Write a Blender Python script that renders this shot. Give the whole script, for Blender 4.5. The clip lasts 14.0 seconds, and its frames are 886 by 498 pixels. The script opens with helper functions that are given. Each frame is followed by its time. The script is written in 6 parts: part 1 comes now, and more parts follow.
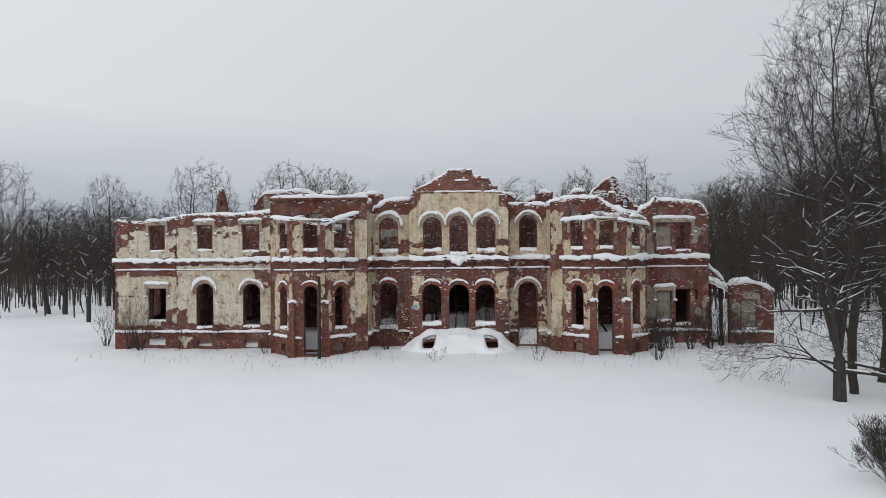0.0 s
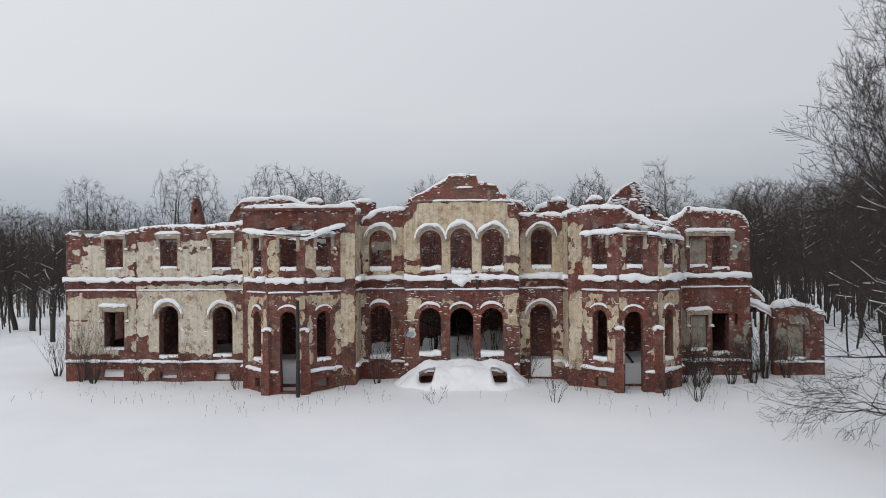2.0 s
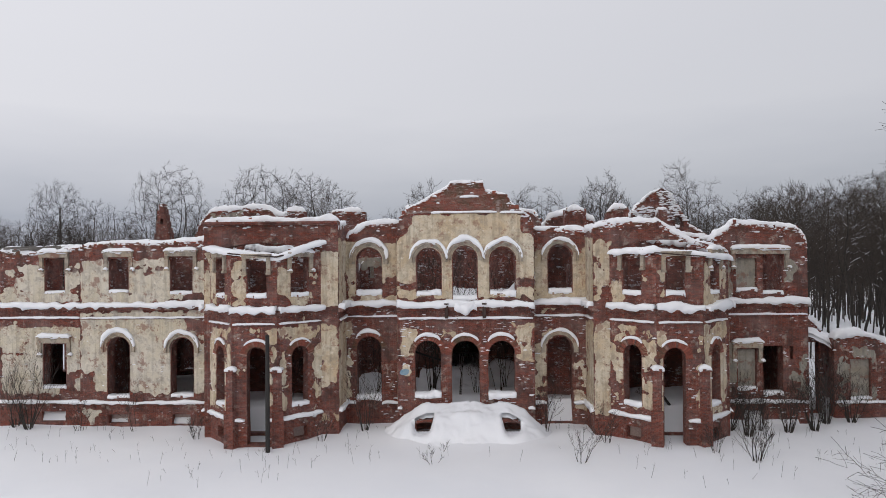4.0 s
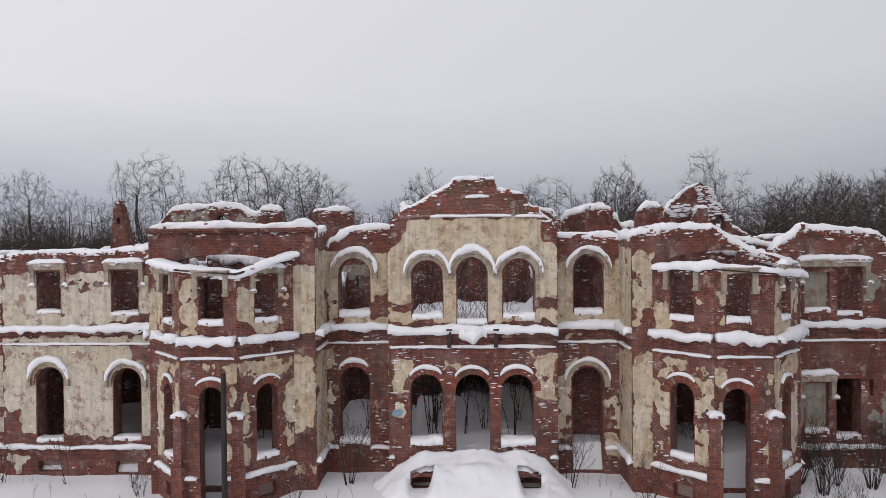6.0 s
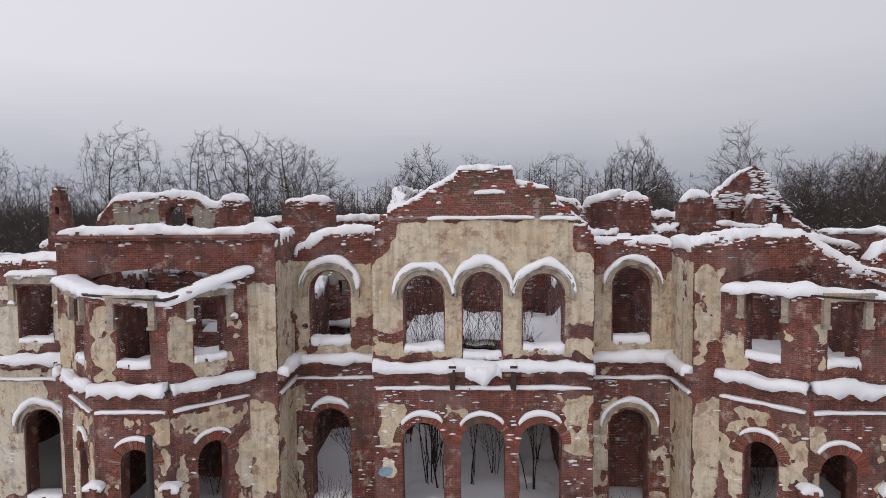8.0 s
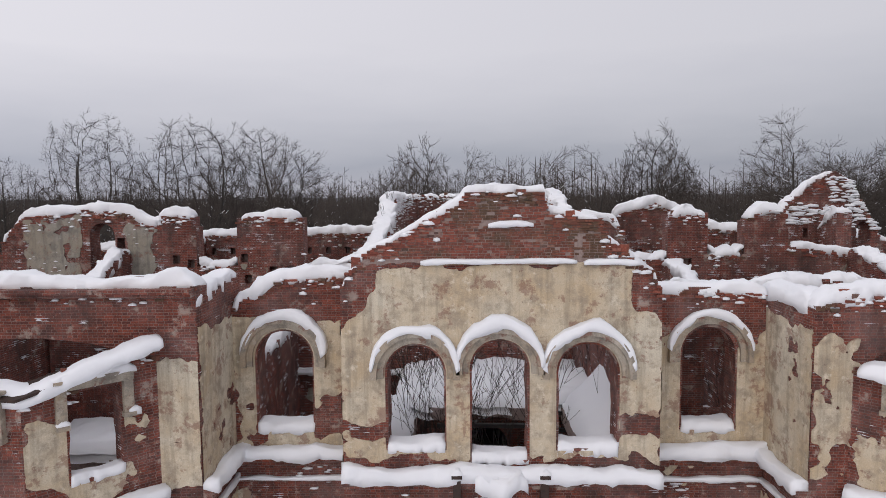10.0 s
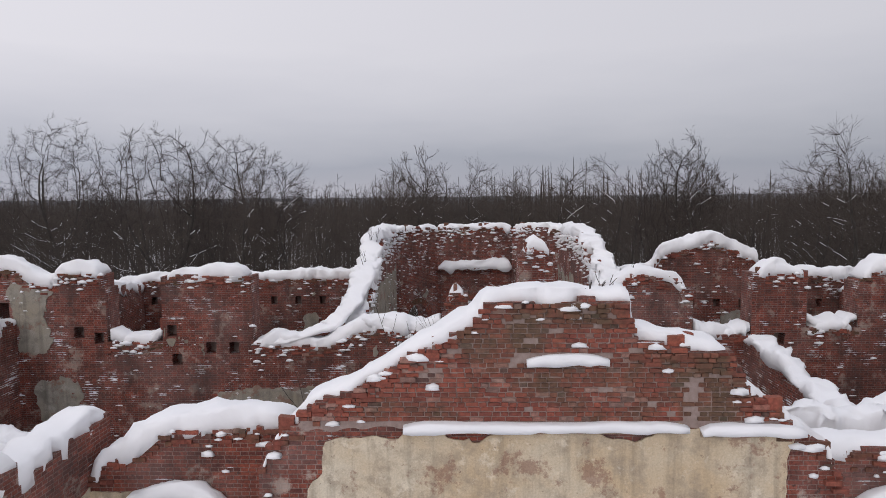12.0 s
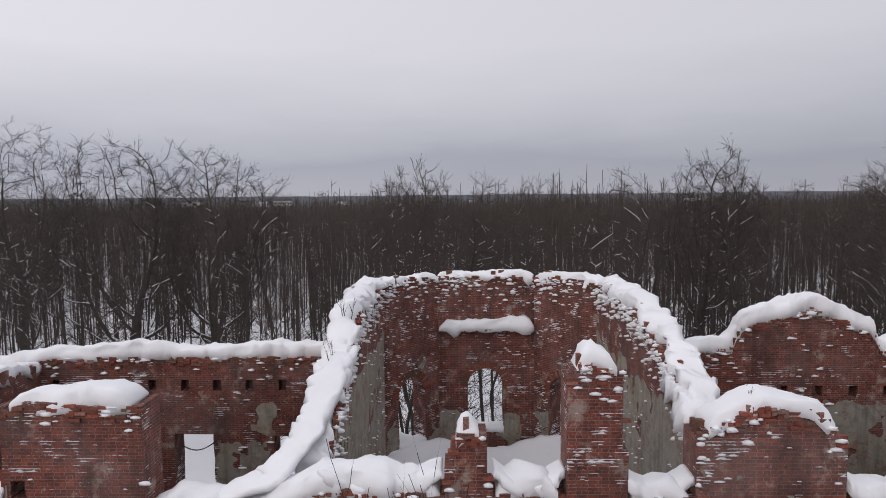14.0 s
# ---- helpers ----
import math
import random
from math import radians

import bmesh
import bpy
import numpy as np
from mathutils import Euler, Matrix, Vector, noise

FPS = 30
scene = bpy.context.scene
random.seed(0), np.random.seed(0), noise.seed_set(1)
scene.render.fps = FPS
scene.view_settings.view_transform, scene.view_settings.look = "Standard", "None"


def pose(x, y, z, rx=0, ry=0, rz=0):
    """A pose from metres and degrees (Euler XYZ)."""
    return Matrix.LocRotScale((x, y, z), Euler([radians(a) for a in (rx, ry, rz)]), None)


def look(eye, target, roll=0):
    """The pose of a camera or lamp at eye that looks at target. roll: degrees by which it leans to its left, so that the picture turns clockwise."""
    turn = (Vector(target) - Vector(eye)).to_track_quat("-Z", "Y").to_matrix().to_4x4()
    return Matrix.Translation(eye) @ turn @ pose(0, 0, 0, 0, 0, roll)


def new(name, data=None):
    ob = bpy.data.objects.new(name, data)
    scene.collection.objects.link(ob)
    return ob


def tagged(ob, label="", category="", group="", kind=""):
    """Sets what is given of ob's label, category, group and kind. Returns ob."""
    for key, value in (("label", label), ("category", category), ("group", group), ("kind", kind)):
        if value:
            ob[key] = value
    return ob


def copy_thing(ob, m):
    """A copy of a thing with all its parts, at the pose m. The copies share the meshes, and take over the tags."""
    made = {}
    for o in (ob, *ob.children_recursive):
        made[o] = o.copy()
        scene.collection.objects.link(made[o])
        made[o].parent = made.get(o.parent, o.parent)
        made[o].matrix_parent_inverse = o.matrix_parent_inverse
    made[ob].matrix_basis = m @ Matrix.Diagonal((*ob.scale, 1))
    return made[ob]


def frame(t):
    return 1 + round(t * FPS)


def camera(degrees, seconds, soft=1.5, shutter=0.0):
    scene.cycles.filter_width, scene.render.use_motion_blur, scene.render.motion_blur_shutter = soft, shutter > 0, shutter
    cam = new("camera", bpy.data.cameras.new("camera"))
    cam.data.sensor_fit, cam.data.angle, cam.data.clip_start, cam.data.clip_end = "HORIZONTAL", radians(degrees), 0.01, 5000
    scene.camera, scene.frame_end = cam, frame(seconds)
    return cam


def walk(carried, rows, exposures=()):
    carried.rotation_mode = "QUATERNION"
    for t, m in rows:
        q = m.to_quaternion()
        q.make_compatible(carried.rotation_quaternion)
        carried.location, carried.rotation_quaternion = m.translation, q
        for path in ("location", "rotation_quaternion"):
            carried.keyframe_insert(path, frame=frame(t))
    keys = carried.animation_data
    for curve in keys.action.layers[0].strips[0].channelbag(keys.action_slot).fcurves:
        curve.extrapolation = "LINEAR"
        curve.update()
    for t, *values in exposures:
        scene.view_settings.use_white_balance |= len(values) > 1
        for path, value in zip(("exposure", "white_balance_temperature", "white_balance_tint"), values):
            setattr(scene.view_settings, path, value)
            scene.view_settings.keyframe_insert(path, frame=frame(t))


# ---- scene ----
cam = camera(69.7, 14.0, soft=0.9)
METRES, EYE, TILT, LEAN, TURN = 58.0, 8.75, 0.0, 0.0, 1.9
ROWS = [
    (0.0, 0.0, 0.0, 0.0, 0.0, 0.52, 0.43),
    (0.5, 0.0, 0.0342, 0.0062, 0.0, 0.52, 0.41),
    (1.0, 0.0005, 0.0689, 0.0118, 0.02, 0.62, 0.39),
    (1.5, 0.0004, 0.1031, 0.0178, 0.02, 0.66, 0.4),
    (2.0, 0.0014, 0.1376, 0.0237, 0.08, 0.67, 0.43),
    (2.5, 0.001, 0.1726, 0.0308, 0.06, 0.65, 0.45),
    (3.0, 0.0005, 0.2074, 0.0367, 0.03, 0.73, 0.45),
    (5.5, -0.0012, 0.3821, 0.0689, -0.02, 0.14, 0.48),
    (6.0, -0.0019, 0.4166, 0.0751, -0.03, -0.54, 0.5),
    (6.5, -0.0028, 0.4516, 0.0822, -0.07, -1.24, 0.5),
    (7.0, -0.0033, 0.4865, 0.0892, -0.06, -1.9, 0.5),
    (7.5, -0.0035, 0.5217, 0.0963, -0.1, -2.58, 0.49),
    (10.0, -0.0038, 0.6982, 0.1306, -0.31, -4.57, 0.54),
    (10.5, -0.004, 0.7332, 0.1382, -0.34, -4.57, 0.53),
    (11.0, -0.0039, 0.7685, 0.1459, -0.36, -4.58, 0.56),
    (11.5, -0.0037, 0.8037, 0.1533, -0.39, -4.57, 0.54),
    (12.0, -0.0033, 0.839, 0.1607, -0.4, -4.57, 0.54),
    (12.5, -0.0028, 0.8743, 0.1683, -0.42, -4.63, 0.56),
    (13.0, -0.003, 0.9094, 0.1758, -0.41, -4.62, 0.55),
    (13.5, -0.0029, 0.9454, 0.1838, -0.38, -4.67, 0.55),
    (14.0, -0.003, 0.9811, 0.1923, -0.35, -4.77, 0.57),
]
walk(cam, [(t, pose(0, 0, EYE, TILT, LEAN, TURN) @ pose(METRES * x, METRES * y, METRES * z, 90 + pitch, roll, yaw)) for t, x, y, z, yaw, pitch, roll in ROWS],
     exposures=((0.0, -0.03, 6400, 6), (3.0, -0.02, 6450, 9), (6.5, 0.0, 6500, 14), (14.0, 0.0, 6500, 14)))

# ---- sky and light: a winter overcast, darker cloud low on the far side ----
SUN_EL, SUN_AZ = 24.0, 215.0
world = bpy.data.worlds.new("overcast_sky")
scene.world = world
world.use_nodes = True
wn, wl = world.node_tree.nodes, world.node_tree.links
wn.clear()


def wnode(kind, **values):
    n = wn.new(kind)
    for k, v in values.items():
        n.inputs[k].default_value = v
    return n


w_out = wnode("ShaderNodeOutputWorld")
w_bg = wnode("ShaderNodeBackground", Strength=1.0)
w_co = wnode("ShaderNodeTexCoord")
w_sky = wnode("ShaderNodeTexSky")
w_sky.sky_type, w_sky.sun_disc = "NISHITA", False
w_sky.sun_elevation, w_sky.sun_rotation = radians(SUN_EL), radians(SUN_AZ)
w_sky.air_density, w_sky.dust_density = 1.0, 4.0
w_sep = wnode("ShaderNodeSeparateXYZ")
w_mix = wnode("ShaderNodeMath")          # elevation, with cloud streaks in it
w_map = wnode("ShaderNodeMapping")
w_map.inputs["Scale"].default_value = (1.6, 1.6, 7.0)
w_noise = wnode("ShaderNodeTexNoise", Scale=1.5, Detail=5.0, Roughness=0.55)
w_mix.operation = "MULTIPLY_ADD"
w_mix.inputs[1].default_value = 0.10
w_ramp = wnode("ShaderNodeValToRGB")
stops = [(0.0, (0.44, 0.45, 0.50)), (0.05, (0.38, 0.405, 0.465)), (0.12, (0.54, 0.55, 0.595)), (0.22, (0.675, 0.675, 0.705)), (0.5, (0.72, 0.72, 0.75)), (1.0, (0.78, 0.79, 0.83))]
el = w_ramp.color_ramp.elements
while len(el) < len(stops):
    el.new(0.5)
for e, (p, c) in zip(el, stops):
    e.position, e.color = p, (*c, 1)
# the side of the hidden sun is brighter
w_dot = wnode("ShaderNodeVectorMath")
w_dot.operation = "DOT_PRODUCT"
w_dot.inputs[1].default_value = (-0.80, -0.35, 0.49)
w_gain = wnode("ShaderNodeMapRange")
w_gain.inputs["From Min"].default_value, w_gain.inputs["From Max"].default_value = -1.0, 1.0
w_gain.inputs["To Min"].default_value, w_gain.inputs["To Max"].default_value = 0.76, 1.22
w_mul = wnode("ShaderNodeVectorMath")
w_mul.operation = "SCALE"
w_add = wnode("ShaderNodeMixRGB")
w_add.blend_type = "ADD"
w_add.inputs[0].default_value = 0.012
wl.new(w_co.outputs["Generated"], w_sep.inputs[0])
wl.new(w_co.outputs["Generated"], w_map.inputs[0])
wl.new(w_map.outputs[0], w_noise.inputs["Vector"])
wl.new(w_noise.outputs[0], w_mix.inputs[0])
w_off = wnode("ShaderNodeMath")
w_off.operation = "ADD"
w_off.inputs[1].default_value = -0.05
wl.new(w_sep.outputs[2], w_off.inputs[0])
wl.new(w_off.outputs[0], w_mix.inputs[2])
wl.new(w_mix.outputs[0], w_ramp.inputs[0])
wl.new(w_co.outputs["Generated"], w_dot.inputs[0])
wl.new(w_dot.outputs["Value"], w_gain.inputs[0])
wl.new(w_ramp.outputs[0], w_mul.inputs[0])
wl.new(w_gain.outputs[0], w_mul.inputs["Scale"])
wl.new(w_mul.outputs[0], w_add.inputs[1])
wl.new(w_sky.outputs[0], w_add.inputs[2])
wl.new(w_add.outputs[0], w_bg.inputs[0])
wl.new(w_bg.outputs[0], w_out.inputs[0])

sun_data = bpy.data.lights.new("sun", "SUN")
sun_data.energy, sun_data.angle, sun_data.color = 0.35, radians(40), (1.0, 0.97, 0.93)
sun = new("sun", sun_data)
sun.matrix_world = look((-40, -30, 50), (0, 58, 5))


# ---- materials ----
def material(name, rough=0.8):
    m = bpy.data.materials.new(name)
    m.use_nodes = True
    b = m.node_tree.nodes["Principled BSDF"]
    b.inputs["Roughness"].default_value = rough
    return m, m.node_tree.nodes, m.node_tree.links, b


def add_node(ns, kind, **values):
    n = ns.new(kind)
    for k, v in values.items():
        n.inputs[k].default_value = v
    return n


def ramp(ns, ls, source, stops):
    r = ns.new("ShaderNodeValToRGB")
    els = r.color_ramp.elements
    while len(els) < len(stops):
        els.new(0.5)
    for e, (p, c) in zip(els, stops):
        e.position, e.color = p, (*c, 1) if len(c) == 3 else c
    ls.new(source, r.inputs[0])
    return r.outputs[0]


def noise_at(ns, ls, vector, scale, detail=4.0, rough=0.55):
    n = add_node(ns, "ShaderNodeTexNoise", Scale=scale, Detail=detail, Roughness=rough)
    ls.new(vector, n.inputs["Vector"])
    return n.outputs[0]


def mix(ns, ls, fac, a, b, mode="MIX"):
    m = ns.new("ShaderNodeMixRGB")
    m.blend_type = mode
    for i, v in enumerate((fac, a, b)):
        if isinstance(v, (int, float)):
            m.inputs[i].default_value = v
        elif isinstance(v, tuple):
            m.inputs[i].default_value = (*v, 1)
        else:
            ls.new(v, m.inputs[i])
    return m.outputs[0]


def bump(ns, ls, b, height, strength, distance):
    n = add_node(ns, "ShaderNodeBump", Strength=strength, Distance=distance)
    ls.new(height, n.inputs["Height"])
    ls.new(n.outputs[0], b.inputs["Normal"])
    return n


def scaled(ns, ls, vector, sc):
    n = ns.new("ShaderNodeMapping")
    n.inputs["Scale"].default_value = sc
    ls.new(vector, n.inputs[0])
    return n.outputs[0]


WHITE = ((0, (0, 0, 0)), (1, (1, 1, 1)))


def brick_material(name, c1, c2, mortar, frost=0.66, bloom=0.35):
    """Old brickwork laid out in the wall's own metres, with lime bloom, moss-dark stains and snow caught on proud courses."""
    m, ns, ls, b = material(name, 0.9)
    uv = ns.new("ShaderNodeUVMap").outputs[0]
    ob = ns.new("ShaderNodeTexCoord").outputs["Object"]
    wob = add_node(ns, "ShaderNodeTexNoise", Scale=3.0, Detail=2.0)
    ls.new(uv, wob.inputs["Vector"])
    wv = ns.new("ShaderNodeVectorMath")
    wv.operation = "MULTIPLY_ADD"
    wv.inputs[1].default_value = (0.03, 0.03, 0)
    ls.new(wob.outputs["Color"], wv.inputs[0])
    ls.new(uv, wv.inputs[2])
    bt = add_node(ns, "ShaderNodeTexBrick", Scale=1.0)
    bt.inputs["Brick Width"].default_value, bt.inputs["Row Height"].default_value = 0.235, 0.077
    bt.inputs["Mortar Size"].default_value, bt.inputs["Mortar Smooth"].default_value = 0.008, 0.2
    bt.inputs["Bias"].default_value = -0.1
    bt.offset, bt.squash, bt.squash_frequency = 0.5, 0.6, 2
    bt.inputs["Color1"].default_value, bt.inputs["Color2"].default_value = (*c1, 1), (*c2, 1)
    bt.inputs["Mortar"].default_value = (*mortar, 1)
    ls.new(wv.outputs[0], bt.inputs["Vector"])
    big = noise_at(ns, ls, uv, 0.45, 5.0)
    mid = noise_at(ns, ls, uv, 2.3, 5.0, 0.65)
    fine = noise_at(ns, ls, uv, 22.0, 4.0, 0.7)
    col = mix(ns, ls, 0.65, bt.outputs[0], ramp(ns, ls, mid, ((0.28, (0.22, 0.2, 0.2)), (0.5, (0.85, 0.82, 0.82)), (0.72, (1.35, 1.25, 1.15)))), "MULTIPLY")
    col = mix(ns, ls, 0.7, col, ramp(ns, ls, fine, ((0.32, (0.3, 0.3, 0.3)), (0.62, (1.3, 1.3, 1.3)))), "MULTIPLY")
    gone = noise_at(ns, ls, uv, 5.5, 3.0, 0.6)
    col = mix(ns, ls, ramp(ns, ls, gone, ((0.3, (0.8, 0.8, 0.8)), (0.37, (0, 0, 0)))), col, (0.045, 0.022, 0.018))
    f = ramp(ns, ls, big, ((0.46, (0, 0, 0)), (0.70, (bloom * 0.8, bloom * 0.8, bloom * 0.8))))
    col = mix(ns, ls, f, col, (0.33, 0.255, 0.24))
    # lime left from the lost plaster, in torn flecks
    lime = noise_at(ns, ls, uv, 1.15, 8.0, 0.72)
    lf = ramp(ns, ls, lime, ((0.56, (0, 0, 0)), (0.62, (bloom * 1.6, bloom * 1.6, bloom * 1.6))))
    col = mix(ns, ls, lf, col, (0.42, 0.37, 0.32))
    soot = noise_at(ns, ls, scaled(ns, ls, uv, (1.0, 0.35, 1.0)), 0.8, 6.0, 0.65)
    col = mix(ns, ls, ramp(ns, ls, soot, ((0.47, (0, 0, 0)), (0.66, (0.75, 0.75, 0.75)))), col, (0.05, 0.03, 0.027))
    # snow on the edges of proud bricks: dashes that lie along the courses
    sep = ns.new("ShaderNodeSeparateXYZ")
    ls.new(uv, sep.inputs[0])

    def calc(op, *args):
        n = ns.new("ShaderNodeMath")
        n.operation = op
        for k, a in enumerate(args):
            if isinstance(a, (int, float)):
                n.inputs[k].default_value = a
            else:
                ls.new(a, n.inputs[k])
        return n.outputs[0]
    course = calc("DIVIDE", sep.outputs[1], 0.077)
    com = ns.new("ShaderNodeCombineXYZ")
    ls.new(calc("MULTIPLY", sep.outputs[0], 1.7), com.inputs[0])
    ls.new(calc("MULTIPLY", calc("FLOOR", course), 7.31), com.inputs[1])
    st = noise_at(ns, ls, com.outputs[0], 1.0, 3.0, 0.6)
    cl = noise_at(ns, ls, uv, 0.8, 4.0, 0.65)
    low = calc("SUBTRACT", 1.0, calc("MULTIPLY", calc("FRACT", calc("ADD", course, calc("MULTIPLY", fine, 0.5))), 1.0))
    lot = calc("ADD", calc("ADD", st, calc("MULTIPLY", cl, 0.95)), calc("MULTIPLY", low, 0.2))
    fr = ramp(ns, ls, calc("MULTIPLY", lot, 0.5), ((frost, (0, 0, 0)), (frost + 0.018, (1, 1, 1))))
    col = mix(ns, ls, fr, col, (0.80, 0.82, 0.86))
    ls.new(col, b.inputs["Base Color"])
    h = mix(ns, ls, 0.35, ramp(ns, ls, bt.outputs["Fac"], ((0, (1, 1, 1)), (1, (0, 0, 0)))), fine)
    h = mix(ns, ls, 0.3, h, mid, "ADD")
    h = mix(ns, ls, 0.8, h, fr, "ADD")
    bump(ns, ls, b, h, 1.0, 0.05)
    return m


def plaster_material(name, base, dark, warm, rough=0.85, wear=0.6):
    """Weathered lime plaster: tan and pale zones, rain streaks, grime, worn spots where brick dust shows."""
    m, ns, ls, b = material(name, rough)
    ob = ns.new("ShaderNodeTexCoord").outputs["Object"]
    big = noise_at(ns, ls, ob, 0.38, 7.0, 0.62)
    mid = noise_at(ns, ls, ob, 1.7, 8.0, 0.7)
    fine = noise_at(ns, ls, ob, 30.0, 5.0, 0.7)
    run = noise_at(ns, ls, scaled(ns, ls, ob, (3.2, 3.2, 0.22)), 1.0, 6.0, 0.65)
    col = mix(ns, ls, ramp(ns, ls, big, ((0.4, (0, 0, 0)), (0.6, (1, 1, 1)))), base, warm)
    col = mix(ns, ls, ramp(ns, ls, mid, ((0.48, (0, 0, 0)), (0.62, (0.85, 0.85, 0.85)))), col, dark)
    col = mix(ns, ls, ramp(ns, ls, run, ((0.5, (0, 0, 0)), (0.72, (0.7, 0.7, 0.7)))), col, tuple(0.6 * v for v in dark))
    chalk = noise_at(ns, ls, ob, 2.9, 7.0, 0.7)
    col = mix(ns, ls, ramp(ns, ls, chalk, ((0.56, (0, 0, 0)), (0.66, (0.6, 0.6, 0.6)))), col, tuple(min(0.8, 1.18 * v + 0.03) for v in base))
    worn = noise_at(ns, ls, ob, 1.25, 9.0, 0.74)
    col = mix(ns, ls, ramp(ns, ls, worn, ((0.545, (0, 0, 0)), (0.585, (wear, wear, wear)))), col, (0.23, 0.105, 0.075))
    pit = noise_at(ns, ls, ob, 9.0, 5.0, 0.7)
    col = mix(ns, ls, ramp(ns, ls, pit, ((0.64, (0, 0, 0)), (0.7, (0.7, 0.7, 0.7)))), col, (0.17, 0.11, 0.085))
    col = mix(ns, ls, 0.5, col, ramp(ns, ls, fine, ((0.3, (0.55, 0.55, 0.55)), (0.7, (1.12, 1.12, 1.12)))), "MULTIPLY")
    ls.new(col, b.inputs["Base Color"])
    bump(ns, ls, b, mix(ns, ls, 0.5, fine, worn), 0.6, 0.02)
    return m


def snow_material(name, bump_d=0.03):
    m, ns, ls, b = material(name, 0.65)
    ob = ns.new("ShaderNodeTexCoord").outputs["Object"]
    big = noise_at(ns, ls, ob, 0.12, 4.0)
    fine = noise_at(ns, ls, ob, 9.0, 6.0, 0.6)
    ls.new(ramp(ns, ls, big, ((0.3, (0.80, 0.815, 0.85)), (0.7, (0.86, 0.868, 0.89)))), b.inputs["Base Color"])
    b.inputs["Specular IOR Level"].default_value = 0.25
    bump(ns, ls, b, fine, 0.35, bump_d)
    return m


def plain_material(name, a, c, scale=6.0, rough=0.85, stretch=(1, 1, 1), metal=0.0):
    m, ns, ls, b = material(name, rough)
    ob = scaled(ns, ls, ns.new("ShaderNodeTexCoord").outputs["Object"], stretch)
    n1 = noise_at(ns, ls, ob, scale, 6.0, 0.65)
    ls.new(ramp(ns, ls, n1, ((0.3, a), (0.7, c))), b.inputs["Base Color"])
    b.inputs["Metallic"].default_value = metal
    bump(ns, ls, b, n1, 0.5, 0.02)
    return m


def random_brick_material(name, dark, light, moss):
    """Loose bricks: each one its own shade, some mossed over."""
    m, ns, ls, b = material(name, 0.9)
    info = ns.new("ShaderNodeObjectInfo").outputs["Random"]
    geo = ns.new("ShaderNodeNewGeometry").outputs["Random Per Island"]
    both = ns.new("ShaderNodeMath")
    both.operation = "ADD"
    ls.new(info, both.inputs[0])
    ls.new(geo, both.inputs[1])
    fr = ns.new("ShaderNodeMath")
    fr.operation = "FRACT"
    ls.new(both.outputs[0], fr.inputs[0])
    ob = ns.new("ShaderNodeNewGeometry").outputs["Position"]
    n1 = noise_at(ns, ls, ob, 14.0, 5.0, 0.7)
    n2 = noise_at(ns, ls, ob, 0.9, 4.0, 0.6)
    col = ramp(ns, ls, fr.outputs[0], ((0.0, tuple(0.7 * p + 0.3 * q for p, q in zip(dark, light))), (0.5, tuple(0.4 * p + 0.6 * q for p, q in zip(dark, light))), (0.84, light), (0.93, (0.33, 0.20, 0.165)), (1.0, (0.10, 0.05, 0.042))))
    col = mix(ns, ls, ramp(ns, ls, n2, ((0.46, (0, 0, 0)), (0.62, (0.75, 0.75, 0.75)))), col, moss)
    col = mix(ns, ls, 0.85, col, ramp(ns, ls, n1, ((0.3, (0.4, 0.4, 0.4)), (0.66, (1.25, 1.25, 1.25)))), "MULTIPLY")
    ls.new(col, b.inputs["Base Color"])
    bump(ns, ls, b, n1, 0.6, 0.012)
    return m


BRICK = brick_material("weathered_brick", (0.28, 0.068, 0.040), (0.10, 0.028, 0.022), (0.26, 0.18, 0.155), frost=0.67, bloom=0.42)
BRICK_IN = brick_material("inner_brick", (0.28, 0.07, 0.045), (0.115, 0.034, 0.027), (0.27, 0.195, 0.17), frost=0.63, bloom=0.34)
PLASTER = plaster_material("old_plaster", (0.64, 0.575, 0.455), (0.36, 0.295, 0.22), (0.55, 0.425, 0.275))
PLASTER_PALE = plaster_material("pale_plaster", (0.64, 0.59, 0.50), (0.36, 0.32, 0.275), (0.57, 0.50, 0.37), wear=0.7)
PLASTER_GREY = plaster_material("grey_plaster", (0.33, 0.31, 0.27), (0.19, 0.175, 0.15), (0.30, 0.26, 0.2))
MOULD = plaster_material("stone_moulding", (0.42, 0.375, 0.31), (0.22, 0.195, 0.165), (0.40, 0.31, 0.215), wear=0.8)
SNOW = snow_material("snow")
SNOW_GROUND = snow_material("snow_field", 0.02)
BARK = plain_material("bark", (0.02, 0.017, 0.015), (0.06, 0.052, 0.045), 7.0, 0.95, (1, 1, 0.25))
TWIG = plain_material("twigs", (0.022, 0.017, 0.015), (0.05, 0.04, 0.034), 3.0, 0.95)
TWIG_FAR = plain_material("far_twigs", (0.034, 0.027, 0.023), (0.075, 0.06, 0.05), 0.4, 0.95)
# aerial haze over the farthest woods is put into this slate-blue colour
HILLS = plain_material("hazy_distant_woods", (0.03, 0.033, 0.042), (0.085, 0.09, 0.105), 0.02, 1.0)
TAR = plain_material("tarred_wood", (0.012, 0.011, 0.011), (0.03, 0.027, 0.025), 6.0, 0.8, (1, 1, 0.2))
IRON = plain_material("rusted_iron", (0.03, 0.022, 0.02), (0.07, 0.04, 0.03), 9.0, 0.7, metal=0.4)
WOOD = plain_material("grey_boards", (0.12, 0.11, 0.10), (0.24, 0.22, 0.2), 5.0, 0.85, (1, 1, 0.2))
LOOSE = random_brick_material("loose_brick", (0.125, 0.038, 0.03), (0.30, 0.084, 0.054), (0.085, 0.068, 0.04))
